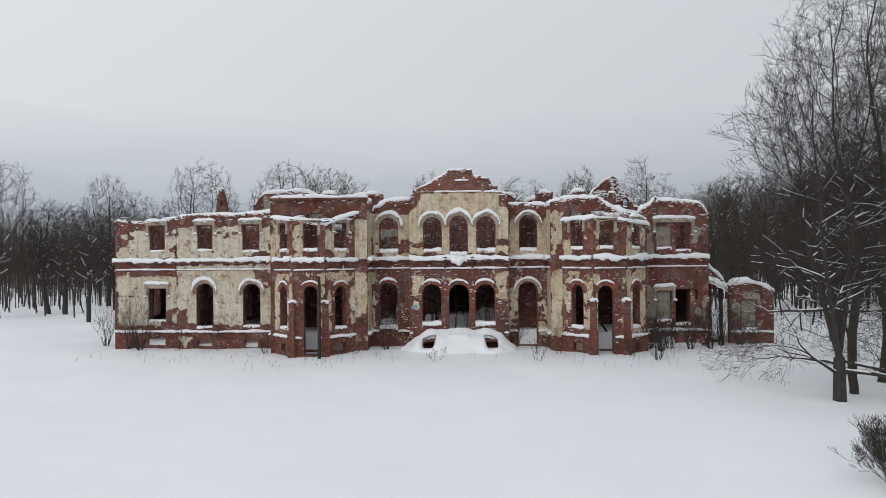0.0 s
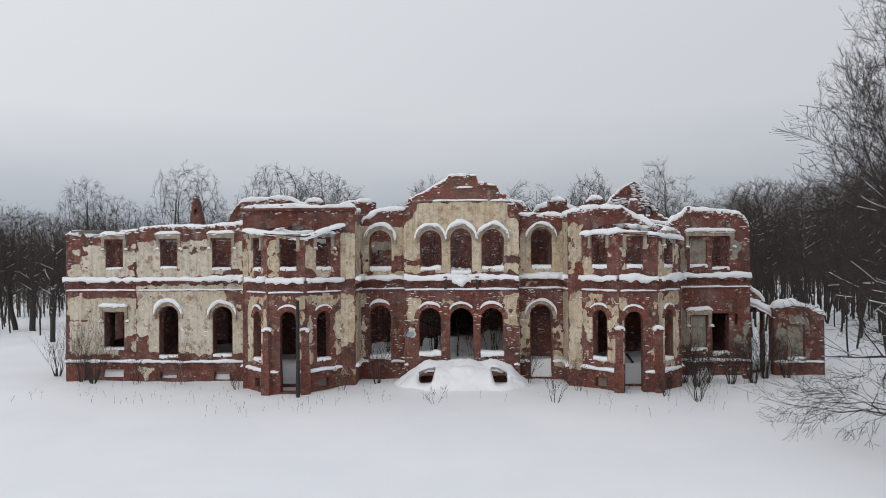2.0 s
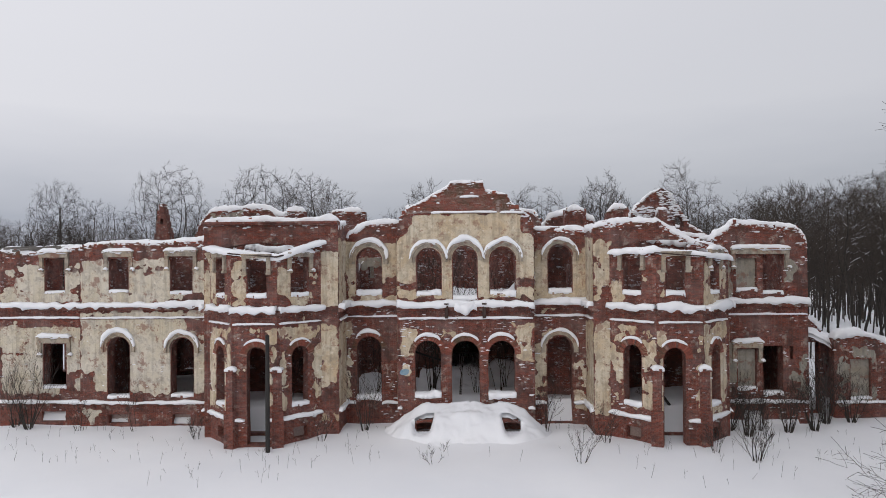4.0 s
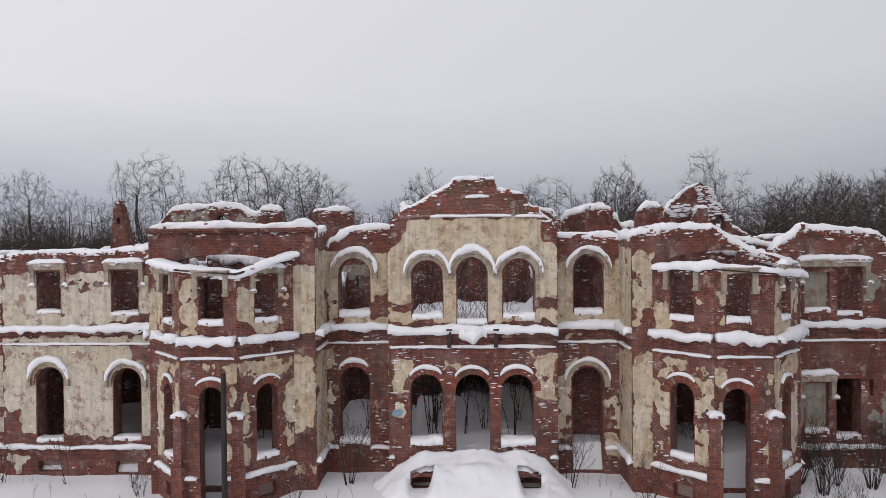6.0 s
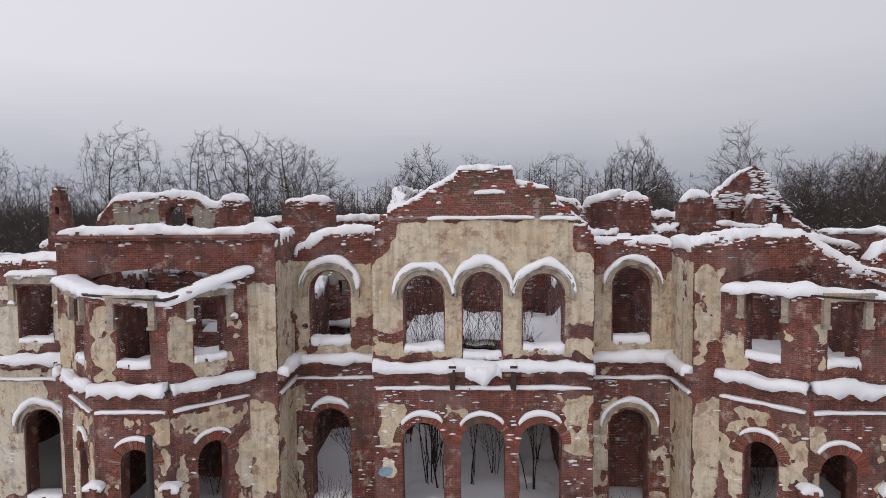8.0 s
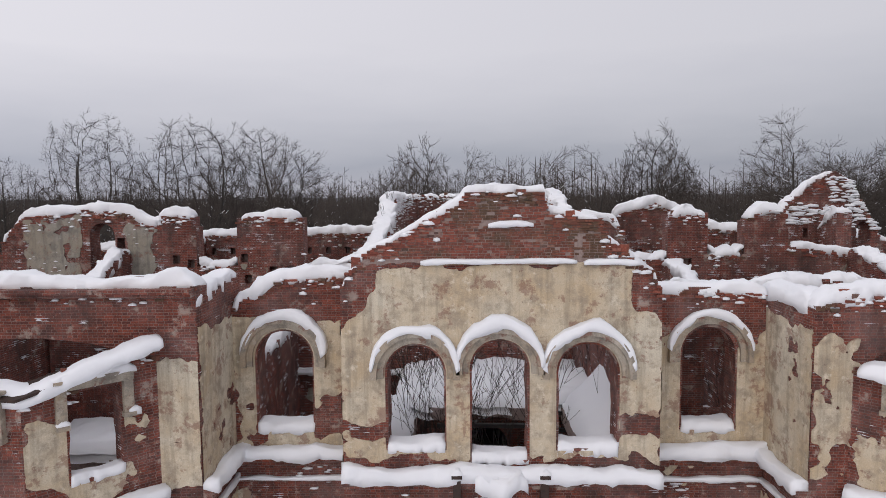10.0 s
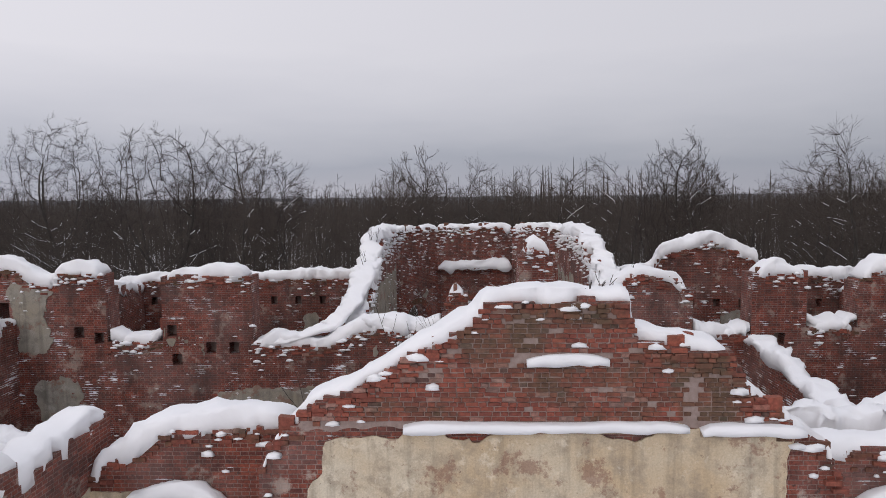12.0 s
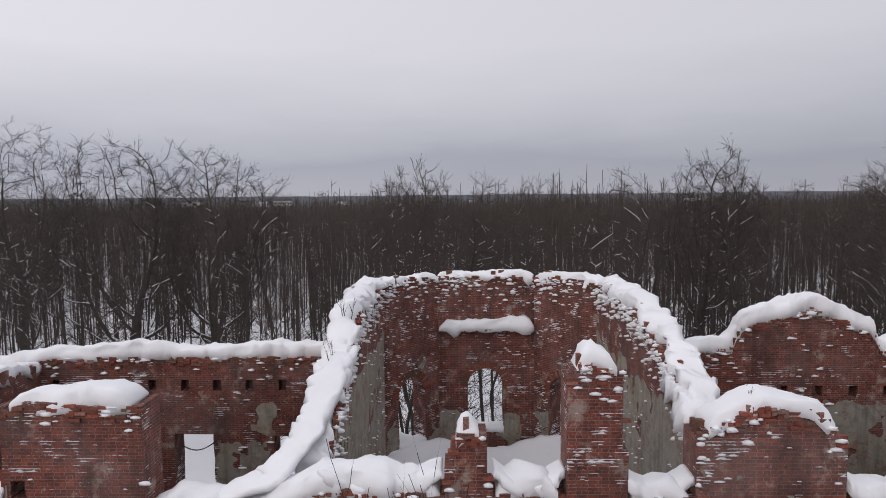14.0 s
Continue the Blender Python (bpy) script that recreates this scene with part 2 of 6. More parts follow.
MORTAR = plain_material("lime_mortar", (0.2, 0.14, 0.125), (0.33, 0.26, 0.235), 9.0)


# ---- building blocks ----
from mathutils.geometry import tessellate_polygon


def link_mesh(name, verts, faces, mats, parent=None, label="", smooth=False, uvs=None, mat_ids=None):
    me = bpy.data.meshes.new(name)
    me.from_pydata(verts, [], faces)
    for mm in (mats if isinstance(mats, (list, tuple)) else [mats]):
        me.materials.append(mm)
    if uvs is not None:
        me.uv_layers.new(name="UVMap").data.foreach_set("uv", np.asarray(uvs, dtype=np.float32).ravel())
    if smooth:
        me.polygons.foreach_set("use_smooth", [True] * len(me.polygons))
    if mat_ids is not None:
        me.polygons.foreach_set("material_index", mat_ids)
    me.update()
    ob = new(name, me)
    if parent is not None:
        ob.parent = parent
    if label:
        ob["label"] = label
    return ob


def part(name, bm, mat, parent=None, label="", smooth=False):
    me = bpy.data.meshes.new(name)
    bm.normal_update()
    bm.to_mesh(me)
    bm.free()
    me.materials.append(mat)
    if smooth:
        me.polygons.foreach_set("use_smooth", [True] * len(me.polygons))
    ob = new(name, me)
    if parent is not None:
        ob.parent = parent
    if label:
        ob["label"] = label
    return ob


def thing(name, label, category, group="", at=(0, 0, 0)):
    ob = new(name)
    ob.location = at
    return tagged(ob, label, category, group)


def add_box(bm, x0, x1, y0, y1, z0, z1, jit=0.0, rnd=random):
    vs = [bm.verts.new((x + rnd.uniform(-jit, jit), y + rnd.uniform(-jit, jit), z + rnd.uniform(-jit, jit)))
          for x in (x0, x1) for y in (y0, y1) for z in (z0, z1)]
    for f in ((0, 1, 3, 2), (4, 6, 7, 5), (0, 4, 5, 1), (2, 3, 7, 6), (0, 2, 6, 4), (1, 5, 7, 3)):
        bm.faces.new([vs[i] for i in f])


_GRID = np.random.RandomState(7).rand(64, 64)


def vnoise(x, y, seed=0):
    """Smooth value noise, 0 to 1, on arrays."""
    x, y = np.asarray(x, float) + 17.3 * seed, np.asarray(y, float) + 9.7 * seed
    xi, yi = np.floor(x).astype(int), np.floor(y).astype(int)
    fx, fy = x - xi, y - yi
    fx, fy = fx * fx * (3 - 2 * fx), fy * fy * (3 - 2 * fy)
    g = lambda a, c: _GRID[a % 64, c % 64]
    return (g(xi, yi) * (1 - fx) + g(xi + 1, yi) * fx) * (1 - fy) + (g(xi, yi + 1) * (1 - fx) + g(xi + 1, yi + 1) * fx) * fy


def fbm(x, y, seed=0, octaves=4):
    s, a, t = 0.0, 1.0, 0.0
    for o in range(octaves):
        s = s + a * vnoise(np.asarray(x) * 2 ** o, np.asarray(y) * 2 ** o, seed + 3 * o)
        t, a = t + a, a * 0.55
    return s / t


def opening_loop(o, seed=0):
    u0, u1, z0, z1, kind = o
    rnd = random.Random(seed + int(u0 * 100))
    j = lambda: rnd.uniform(-0.025, 0.025)
    if kind == "r":
        n = 6
        left = [(u0 + j(), z0 + (z1 - z0) * i / n) for i in range(n + 1)]
        right = [(u1 + j(), z1 - (z1 - z0) * i / n) for i in range(n + 1)]
        return left + right
    r = (u1 - u0) / 2
    rise = r if kind == "a" else 0.25 * r
    zs, c, n = z1 - rise, (u0 + u1) / 2, 18
    left = [(u0 + j(), z0 + (zs - z0) * i / 6) for i in range(6)]
    arc = [(c - r * math.cos(math.pi * i / n), zs + rise * math.sin(math.pi * i / n)) for i in range(n + 1)]
    right = [(u1 + j(), zs - (zs - z0) * (i + 1) / 6) for i in range(6)]
    return left + arc + right


def outside(o, u, z):
    """How far outside an opening the points are (negative inside)."""
    u0, u1, z0, z1, kind = o
    r, c = (u1 - u0) / 2, (u0 + u1) / 2
    if kind == "a":
        zs = z1 - r
        top = np.hypot(u - c, z - zs) - r
        box = np.maximum(np.abs(u - c) - r, np.maximum(z0 - z, z - zs))
        return np.minimum(np.where(z >= zs, top, 1e3), box) 
    return np.maximum(np.abs(u - c) - r, np.maximum(z0 - z, z - z1))


def frame_of(p0, p1):
    d = Vector((p1[0] - p0[0], p1[1] - p0[1], 0))
    length = d.length
    d.normalize()
    return Matrix(((d.x, -d.y, 0, p0[0]), (d.y, d.x, 0, p0[1]), (0, 0, 1, 0), (0, 0, 0, 1))), length


def ragged(profile, amp, seed, step=0.13):
    """A broken wall top: the profile, stepped by whole courses."""
    us, zs = [p[0] for p in profile], [p[1] for p in profile]
    n = max(2, int((us[-1] - us[0]) / step))
    pts, last = [], None
    for i in range(n):
        a, c = us[0] + (us[-1] - us[0]) * i / n, us[0] + (us[-1] - us[0]) * (i + 1) / n
        m = 0.5 * (a + c)
        z = np.interp(m, us, zs) + amp * (2 * float(vnoise(m * 2.3, seed * 3.1, seed)) - 1) + 0.5 * amp * (2 * float(vnoise(m * 7.0, seed * 1.7, seed)) - 1)
        z = 0.077 * round(z / 0.077)
        if last is None or z != last:
            pts.append((a, z))
        last = z
        if pts[-1] != (c, z):
            pts.append((c, z))
    out = []
    for p in pts:
        if not out or abs(out[-1][0] - p[0]) + abs(out[-1][1] - p[1]) > 1e-4:
            out.append(p)
    return out


def wall(p0, p1, profile, openings=(), thick=0.8, zb=-0.6, mat=None, parent=None, amp=0.06, seed=1, name="wall", label=""):
    """A wall from p0 to p1 in plan (its face to the right of that way), with a stepped top and openings right through it."""
    m, length = frame_of(p0, p1)
    prof = profile if isinstance(profile, list) else [(0, profile), (length, profile)]
    top = ragged(prof, amp, seed) if amp > 0 else prof
    outer = [(0, zb)] + top + [(length, zb)]
    loops = [outer] + [opening_loop(o, seed) for o in openings]
    flat = [Vector((u, z, 0)) for lp in loops for u, z in lp]
    tris = tessellate_polygon([[Vector((u, z, 0)) for u, z in lp] for lp in loops])
    n = len(flat)
    verts = [(v.x, 0, v.y) for v in flat] + [(v.x, thick, v.y) for v in flat]
    faces, uvs = [], []
    for t in tris:
        a, b, c = t
        area = (flat[b].x - flat[a].x) * (flat[c].y - flat[a].y) - (flat[b].y - flat[a].y) * (flat[c].x - flat[a].x)
        if area < 0:
            a, c = c, a
        faces.append((a, b, c))
        uvs += [(flat[i].x, flat[i].y) for i in (a, b, c)]
        faces.append((c + n, b + n, a + n))
        uvs += [(flat[i].x, flat[i].y) for i in (c, b, a)]
    k = 0
    for li, lp in enumerate(loops):
        cnt = len(lp)
        area = sum(lp[i][0] * lp[(i + 1) % cnt][1] - lp[(i + 1) % cnt][0] * lp[i][1] for i in range(cnt))
        flip = (area > 0) != (li == 0)
        for i in range(cnt):
            a, b = k + i, k + (i + 1) % cnt
            if flip:
                a, b = b, a
            faces.append((a, a + n, b + n, b))
            va, vb = flat[a], flat[b]
            if abs(va.x - vb.x) > abs(va.y - vb.y):
                uvs += [(va.x, 0), (va.x, thick), (vb.x, thick), (vb.x, 0)]
            else:
                uvs += [(0, va.y), (thick, va.y), (thick, vb.y), (0, vb.y)]
        k += cnt
    ob = link_mesh(name, verts, faces, mat or BRICK, parent, label, uvs=uvs)
    ob.matrix_basis = m
    ob["length"] = length
    return ob, prof, list(openings), length


def field(patches, u, z, seed, rough=0.9):
    """Plaster where positive: soft boxes laid over one another, with a broken edge."""
    f = np.full(u.shape, -1.0)
    for u0, u1, z0, z1, s in patches:
        d = np.maximum(np.maximum(u0 - u, u - u1), np.maximum(z0 - z, z - z1))
        w = np.clip(0.5 - d / 0.5, 0, 1)
        f = f * (1 - w) + s * w
    return f + rough * 3.2 * (fbm(u * 0.8, z * 0.8, seed, 6) - 0.5) + 1.9 * (fbm(u * 2.7, z * 2.7, seed + 40, 4) - 0.5)


def plaster(made, patches, seed=1, cell=0.1, off=0.03, mat=None, name="plaster", margin=0.06, rough=0.9):
    """The plaster still left on a wall's face: a thin raised skin with broken outlines."""
    ob, prof, openings, length = made
    us, zs = [p[0] for p in prof], [p[1] for p in prof]
    cell = min(cell, 0.085)
    nu, nz = int(length / cell) + 2, int((max(zs) + 0.6) / cell) + 2
    u = np.clip(np.arange(nu) * cell, 0.0, length)[:, None] * np.ones((1, nz))
    z = (np.arange(nz) * cell - 0.5)[None, :] * np.ones((nu, 1))
    f = field(patches, u, z, seed, rough)
    for o in openings:
        f = np.minimum(f, 3 * (outside(o, u, z) - margin))
    f = np.minimum(f, 3 * (np.interp(u, us, zs) - z - 0.12))
    verts, faces, vid = [], [], {}

    def vert(key, a, b):
        if key not in vid:
            vid[key] = len(verts)
            verts.append((a, -off, b))
        return vid[key]

    rim = []
    pos = f > 0
    cells = np.argwhere(pos[:-1, :-1] | pos[1:, :-1] | pos[:-1, 1:] | pos[1:, 1:])
    for i, j in cells:
        ring = [(i, j), (i + 1, j), (i + 1, j + 1), (i, j + 1)]
        poly = []
        for q in range(4):
            a, b = ring[q], ring[(q + 1) % 4]
            fa, fb = f[a], f[b]
            if fa > 0:
                poly.append((vert(a, u[a], z[a]), False))
            if (fa > 0) != (fb > 0):
                t = fa / (fa - fb)
                key = (min(a, b), max(a, b))
                poly.append((vert(key, u[a] + t * (u[b] - u[a]), z[a] + t * (z[b] - z[a])), True))
        if len(poly) >= 3:
            ids = [p[0] for p in poly]
            faces.append(ids)
            for q in range(len(poly)):
                a, b = poly[q], poly[(q + 1) % len(poly)]
                if a[1] and b[1]:
                    rim.append((a[0], b[0]))
    back = {}
    for a, b in rim:
        for v in (a, b):
            if v not in back:
                back[v] = len(verts)
                x, _, zz = verts[v]
                verts.append((x, 0.002, zz))
        faces.append((b, a, back[a], back[b]))
    # each patch that still hangs together is a piece of its own
    root = list(range(len(verts)))

    def find(a):
        while root[a] != a:
            root[a] = root[root[a]]
            a = root[a]
        return a
    for fc in faces:
        r0 = find(fc[0])
        for v in fc[1:]:
            root[find(v)] = r0
    groups = {}
    for fc in faces:
        groups.setdefault(find(fc[0]), []).append(fc)
    rest = []
    for fcs in groups.values():
        if len(fcs) < 40:
            rest += fcs
            continue
        ids = sorted({v for fc in fcs for v in fc})
        to = {v: q for q, v in enumerate(ids)}
        link_mesh(name, [verts[v] for v in ids], [[to[v] for v in fc] for fc in fcs], mat or PLASTER, ob)
    if len(rest) > 8:
        ids = sorted({v for fc in rest for v in fc})
        to = {v: q for q, v in enumerate(ids)}
        tagged(link_mesh("plaster_crumbs", [verts[v] for v in ids], [[to[v] for v in fc] for fc in rest], mat or PLASTER, ob), kind="stuff")


def resample(pts, step):
    pts = [Vector(p) for p in pts]
    out, acc = [pts[0]], 0.0
    for a, b in zip(pts, pts[1:]):
        d = (b - a).length
        k = max(1, int(round(d / step)))
        out += [a.lerp(b, i / k) for i in range(1, k + 1)]
    return out


def snow_strip(pts, width, height, step=0.18, seed=0, side=None, up=None, rough=0.35, name="lying_snow", label="thick white snow lying along a ledge", mat=None, taper=True, group="snow on the ruin", sag=0.05, drip=0.6, lump=1.0):
    """Snow lying along a line: a rounded, uneven bolster of that width and height."""
    p = resample(pts, step)
    n, m = len(p), 11
    verts, faces = [], []
    for i, c in enumerate(p):
        d = p[min(i + 1, n - 1)] - p[max(i - 1, 0)]
        s = Vector(side) if side is not None else Vector((d.y, -d.x, 0))
        if s.length < 1e-6:
            s = Vector((0, -1, 0))
        s.normalize()
        if up == "radial":
            nrm = d.cross(s)
            if nrm.z < 0:
                nrm = -nrm
            nrm.normalize()
            upv = (nrm + Vector((0, 0, 0.6))).normalized()
            hk = 0.45 + 0.55 * max(0.0, nrm.z)
        else:
            upv, hk = Vector((0, 0, 1)), 1.0
        l = i * step
        e = min(i, n - 1 - i) * step
        tap = min(1.0, 0.25 + 0.75 * math.sqrt(min(1.0, e / 0.4))) if taper else 1.0
        nz = float(vnoise(l * 0.55, seed * 1.3, seed)) * 0.5 + float(vnoise(l * 1.7, seed * 2.3, seed + 5)) * 0.5
        h = height * hk * tap * (1 + rough * 2.6 * (nz - 0.5))
        w = width * (1 + 0.5 * rough * (float(vnoise(l * 2.1, seed * 0.7, seed + 9)) - 0.5))
        edge = sag + drip * height * (max(0.0, float(vnoise(l * 2.4, 4.2, seed + 2)) - 0.4) / 0.6 + 0.8 * max(0.0, float(vnoise(l * 6.5, 7.7, seed + 4)) - 0.5))
        bite = drip * (max(0.0, float(vnoise(l * 3.1, 5.5, seed + 6)) - 0.5) + 1.5 * max(0.0, float(vnoise(l * 7.3, 2.5, seed + 8)) - 0.45))
        for j in range(m):
            a = math.pi * j / (m - 1)
            ca, sa = math.cos(a), math.sin(a)
            x = math.copysign(abs(ca) ** 0.62, ca) * w / 2
            y = h * sa ** 0.5 if sa > 1e-6 else 0.0
            if x > 0:
                x *= 1 - 0.55 * min(0.8, bite)
            if j == 0:
                y -= edge
            elif j == 1:
                y -= 0.45 * edge
            jit = 0.3 * h * (float(vnoise(l * 2.2 + j * 0.9, j * 1.4 + seed, seed + 1)) - 0.5)
            v = c + s * (x + jit) + upv * (y + jit * 0.6)
            if 0 < j < m - 1:
                q = Vector((v.x + 3.1 * seed, v.y, v.z))
                v = v + noise.noise_vector(q * 1.5) * (0.2 * h * lump) + noise.noise_vector(q * 4.3) * (0.15 * h * lump) + noise.noise_vector(q * 10.0) * (0.05 * h * lump) * min(1.0, 1.5 * sa)
            verts.append(tuple(v))
    for i in range(n - 1):
        for j in range(m - 1):
            a = i * m + j
            faces.append((a, a + 1, a + m + 1, a + m))
        faces.append((i * m + m - 1, i * m, i * m + m, i * m + 2 * m - 1))
    faces.append(tuple(range(m - 1, -1, -1)))
    faces.append(tuple((n - 1) * m + j for j in range(m)))
    o = Vector(p[len(p) // 2])
    verts = [(v[0] - o.x, v[1] - o.y, v[2] - o.z) for v in verts]
    ob = link_mesh(name, verts, faces, mat or SNOW, None, smooth=True)
    ob.location = o
    return tagged(ob, label, "snow", group)


def wpoint(ob, u, w, z):
    m = ob.matrix_basis
    return m @ Vector((u, w, z))


def top_snow(made, height=0.35, seed=0, thick=0.8, dz=0.0, u0=None, u1=None, smooth=2, over=0.02, lump=1.2, drip=0.5):
    """Snow along a wall top, parted wherever the top breaks off steeply."""
    ob, prof, _, length = made
    us, zs = [p[0] for p in prof], [p[1] for p in prof]
    a, b = (0 if u0 is None else u0), (length if u1 is None else u1)
    n = max(4, int((b - a) / 0.12))
    uu = np.linspace(a, b, n)
    zz = np.interp(uu, us, zs)
    slope = np.abs(np.gradient(zz, uu))
    runs, cur = [], []
    for k in range(n):
        if slope[k] > 2.6:
            if len(cur) > 2:
                runs.append(cur)
            cur = []
        else:
            cur.append(k)
    if len(cur) > 2:
        runs.append(cur)
    side = ob.matrix_basis.to_3x3() @ Vector((0, -1, 0))
    for q, run in enumerate(runs):
        z = zz[run].copy()
        for _ in range(smooth):
            if len(z) > 2:
                z = np.concatenate([[z[0]], 0.25 * z[:-2] + 0.5 * z[1:-1] + 0.25 * z[2:], [z[-1]]])
        pts = [wpoint(ob, u, thick / 2 - 0.02, v - 0.03 + dz) for u, v in zip(uu[run], z)]
        snow_strip(pts, thick + over + 0.02, height * 0.95, 0.1, seed + 5 * q, side=side, label="thick snow lying on a broken brick wall top", rough=0.45, lump=lump, drip=drip)


def moulding(made, z, height, depth, parent, u0=None, u1=None, mat=None, name="cornice", steps=((0, 0.55), (0.45, 0.75), (0.7, 1.0), (1.0, 1.0))):
    """A stepped ledge along a wall's face: height and depth, wider to the top."""
    ob, prof, _, length = made
    a, b = (0 if u0 is None else u0), (length if u1 is None else u1)
    sec = [(0.0, z)]
    for (f, d) in steps:
        if sec and len(sec) > 1:
            sec.append((-depth * d, sec[-1][1]))
        sec.append((-depth * d, z + height * f)) if f > 0 else sec.append((-depth * d, z))
    sec.append((0.0, z + height))
    n = max(2, int((b - a) / 0.5))
    verts, faces, uvs = [], [], []
    k = len(sec)
    rnd = random.Random(int(z * 31) + int(a * 7) + int(length * 13))
    for i in range(n + 1):
        uu = a + (b - a) * i / n
        jj = rnd.uniform(-0.015, 0.015)
        for w, zz in sec:
            verts.append((uu, w + (jj if w < 0 else 0.0), zz))
    for i in range(n):
        for j in range(k - 1):
            q = (i * k + j, i * k + j + 1, (i + 1) * k + j + 1, (i + 1) * k + j)
            faces.append(q)
            uvs += [(verts[v][0], verts[v][2] - verts[v][1]) for v in q]
    for q in (tuple(range(k - 1, -1, -1)), tuple(n * k + j for j in range(k))):
        faces.append(q)
        uvs += [(verts[v][1], verts[v][2]) for v in q]
    return link_mesh(name, verts, faces, mat or BRICK, ob, uvs=uvs)


def ledge_snow(made, z, depth, height=0.22, u0=None, u1=None, seed=0, label="snow lying on a cornice ledge", back=0.0, **kw):
    ob, prof, _, length = made
    a, b = (0 if u0 is None else u0), (length if u1 is None else u1)
    side = ob.matrix_basis.to_3x3() @ Vector((0, -1, 0))
    return snow_strip([wpoint(ob, a, -depth / 2 + back, z), wpoint(ob, b, -depth / 2 + back, z)], depth + 0.06, height, 0.16, seed, side=side, label=label, drip=0.7, lump=1.1, **kw)


def arch_hood(made, o, width=0.3, depth=0.2, drop=0.25, snow=0.28, seed=0, mat=None, gap=0.12, name="arch_hood"):
    """A moulded ring round an arch with an impost at each foot, and the snow on it."""
    ob = made[0]
    u0, u1, z0, z1, kind = o
    c, r = (u0 + u1) / 2, (u1 - u0) / 2 + gap
    zs = z1 - (u1 - u0) / 2
    rings = ((r, 0.0), (r, -depth * 0.5), (r + width * 0.45, -depth * 0.55), (r + width * 0.5, -depth), (r + width, -depth), (r + width, 0.0))
    n, verts, faces = 22, [], []
    k = len(rings)
    path = [(-1, zs - drop, 0)] + [(math.pi * i / n, zs, 1) for i in range(n + 1)] + [(-2, zs - drop, 0)]
    for a, zz, on in path:
        for rr, w in rings:
            if on:
                verts.append((c - rr * math.cos(a), w, zz + rr * math.sin(a)))
            else:
                verts.append((c + (rr if a == -2 else -rr), w, zz))
    for i in range(len(path) - 1):
        for j in range(k - 1):
            faces.append((i * k + j, (i + 1) * k + j, (i + 1) * k + j + 1, i * k + j + 1))
    faces.append(tuple(range(k)))
    faces.append(tuple((len(path) - 1) * k + j for j in range(k - 1, -1, -1)))
    hood = link_mesh(name, verts, faces, mat or MOULD, ob)
    if snow:
        rr = r + width
        pts = [wpoint(ob, c - rr * math.cos(a), -depth / 2, zs + rr * math.sin(a)) for a in np.linspace(0.12, math.pi - 0.12, 26)]
        side = ob.matrix_basis.to_3x3() @ Vector((0, -1, 0))
        snow_strip(pts, depth + 0.1, snow, 0.12, seed, side=side, up="radial", label="snow resting on a moulded arch hood", group="snow on arch hoods", rough=0.75, lump=1.5)
    return hood


def lintel_hood(made, o, seed=0, ear=0.35, height=0.32, depth=0.24, snow=0.26):
    """A square-headed window's hood: a slab on two drops, snow on top."""
    ob = made[0]
    u0, u1, z0, z1, kind = o
    bm = bmesh.new()
    add_box(bm, u0 - ear, u1 + ear, -depth, 0, z1 + 0.12, z1 + 0.12 + height)
    add_box(bm, u0 - ear - 0.06, u1 + ear + 0.06, -depth - 0.07, 0, z1 + 0.12 + height, z1 + 0.2 + height)
    for a in (u0 - ear, u1 + ear - 0.24):
        add_box(bm, a, a + 0.24, -depth * 0.7, 0, z1 - 0.75, z1 + 0.12)
        add_box(bm, a - 0.03, a + 0.27, -depth * 0.95, 0, z1 - 0.87, z1 - 0.75)
    part("window_hood", bm, MOULD, ob)
    if snow:
        side = ob.matrix_basis.to_3x3() @ Vector((0, -1, 0))
        zt = z1 + 0.2 + height
        snow_strip([wpoint(ob, u0 - ear - 0.05, -depth / 2, zt), wpoint(ob, u1 + ear + 0.05, -depth / 2, zt)], depth + 0.18, snow, 0.18, seed, side=side, label="pillow of snow on a window hood", group="snow on window hoods")
        for a in (u0 - ear - 0.02, u1 + ear - 0.14):
            snow_strip([wpoint(ob, a, -depth * 0.55, z1 - 0.74), wpoint(ob, a + 0.3, -depth * 0.55, z1 - 0.74)], depth * 0.8, 0.22, 0.1, seed + 3, side=side, label="small heap of snow on a hood bracket", group="snow on window hoods")


def sill_snow(made, o, thick=0.8, height=0.2, seed=0, out=0.06):
    ob = made[0]
    u0, u1, z0, z1, kind = o
    side = ob.matrix_basis.to_3x3() @ Vector((0, -1, 0))
    snow_strip([wpoint(ob, u0 - 0.02, thick * 0.45 - out, z0 - 0.03), wpoint(ob, u1 + 0.02, thick * 0.45 - out, z0 - 0.03)], thick * 0.9 + out, height * 0.72, 0.1, seed, taper=False, side=side, label="snow heaped on a bare window sill", group="snow on sills")


def pilaster(made, u0, u1, z0, z1, depth=0.12, mat=None, name="pilaster", cell=True, patches=None, seed=3):
    """A flat pier on a wall's face."""
    ob = made[0]
    verts = [(u, w, z) for u in (u0, u1) for w in (-depth, 0.0) for z in (z0, z1)]
    faces = [(0, 4, 5, 1), (0, 1, 3, 2), (4, 6, 7, 5), (1, 5, 7, 3), (0, 2, 6, 4)]
    uvs = []
    for f in faces:
        uvs += [(verts[v][0] + verts[v][1], verts[v][2]) for v in f]
    return link_mesh(name, verts, faces, mat or BRICK, ob, uvs=uvs)


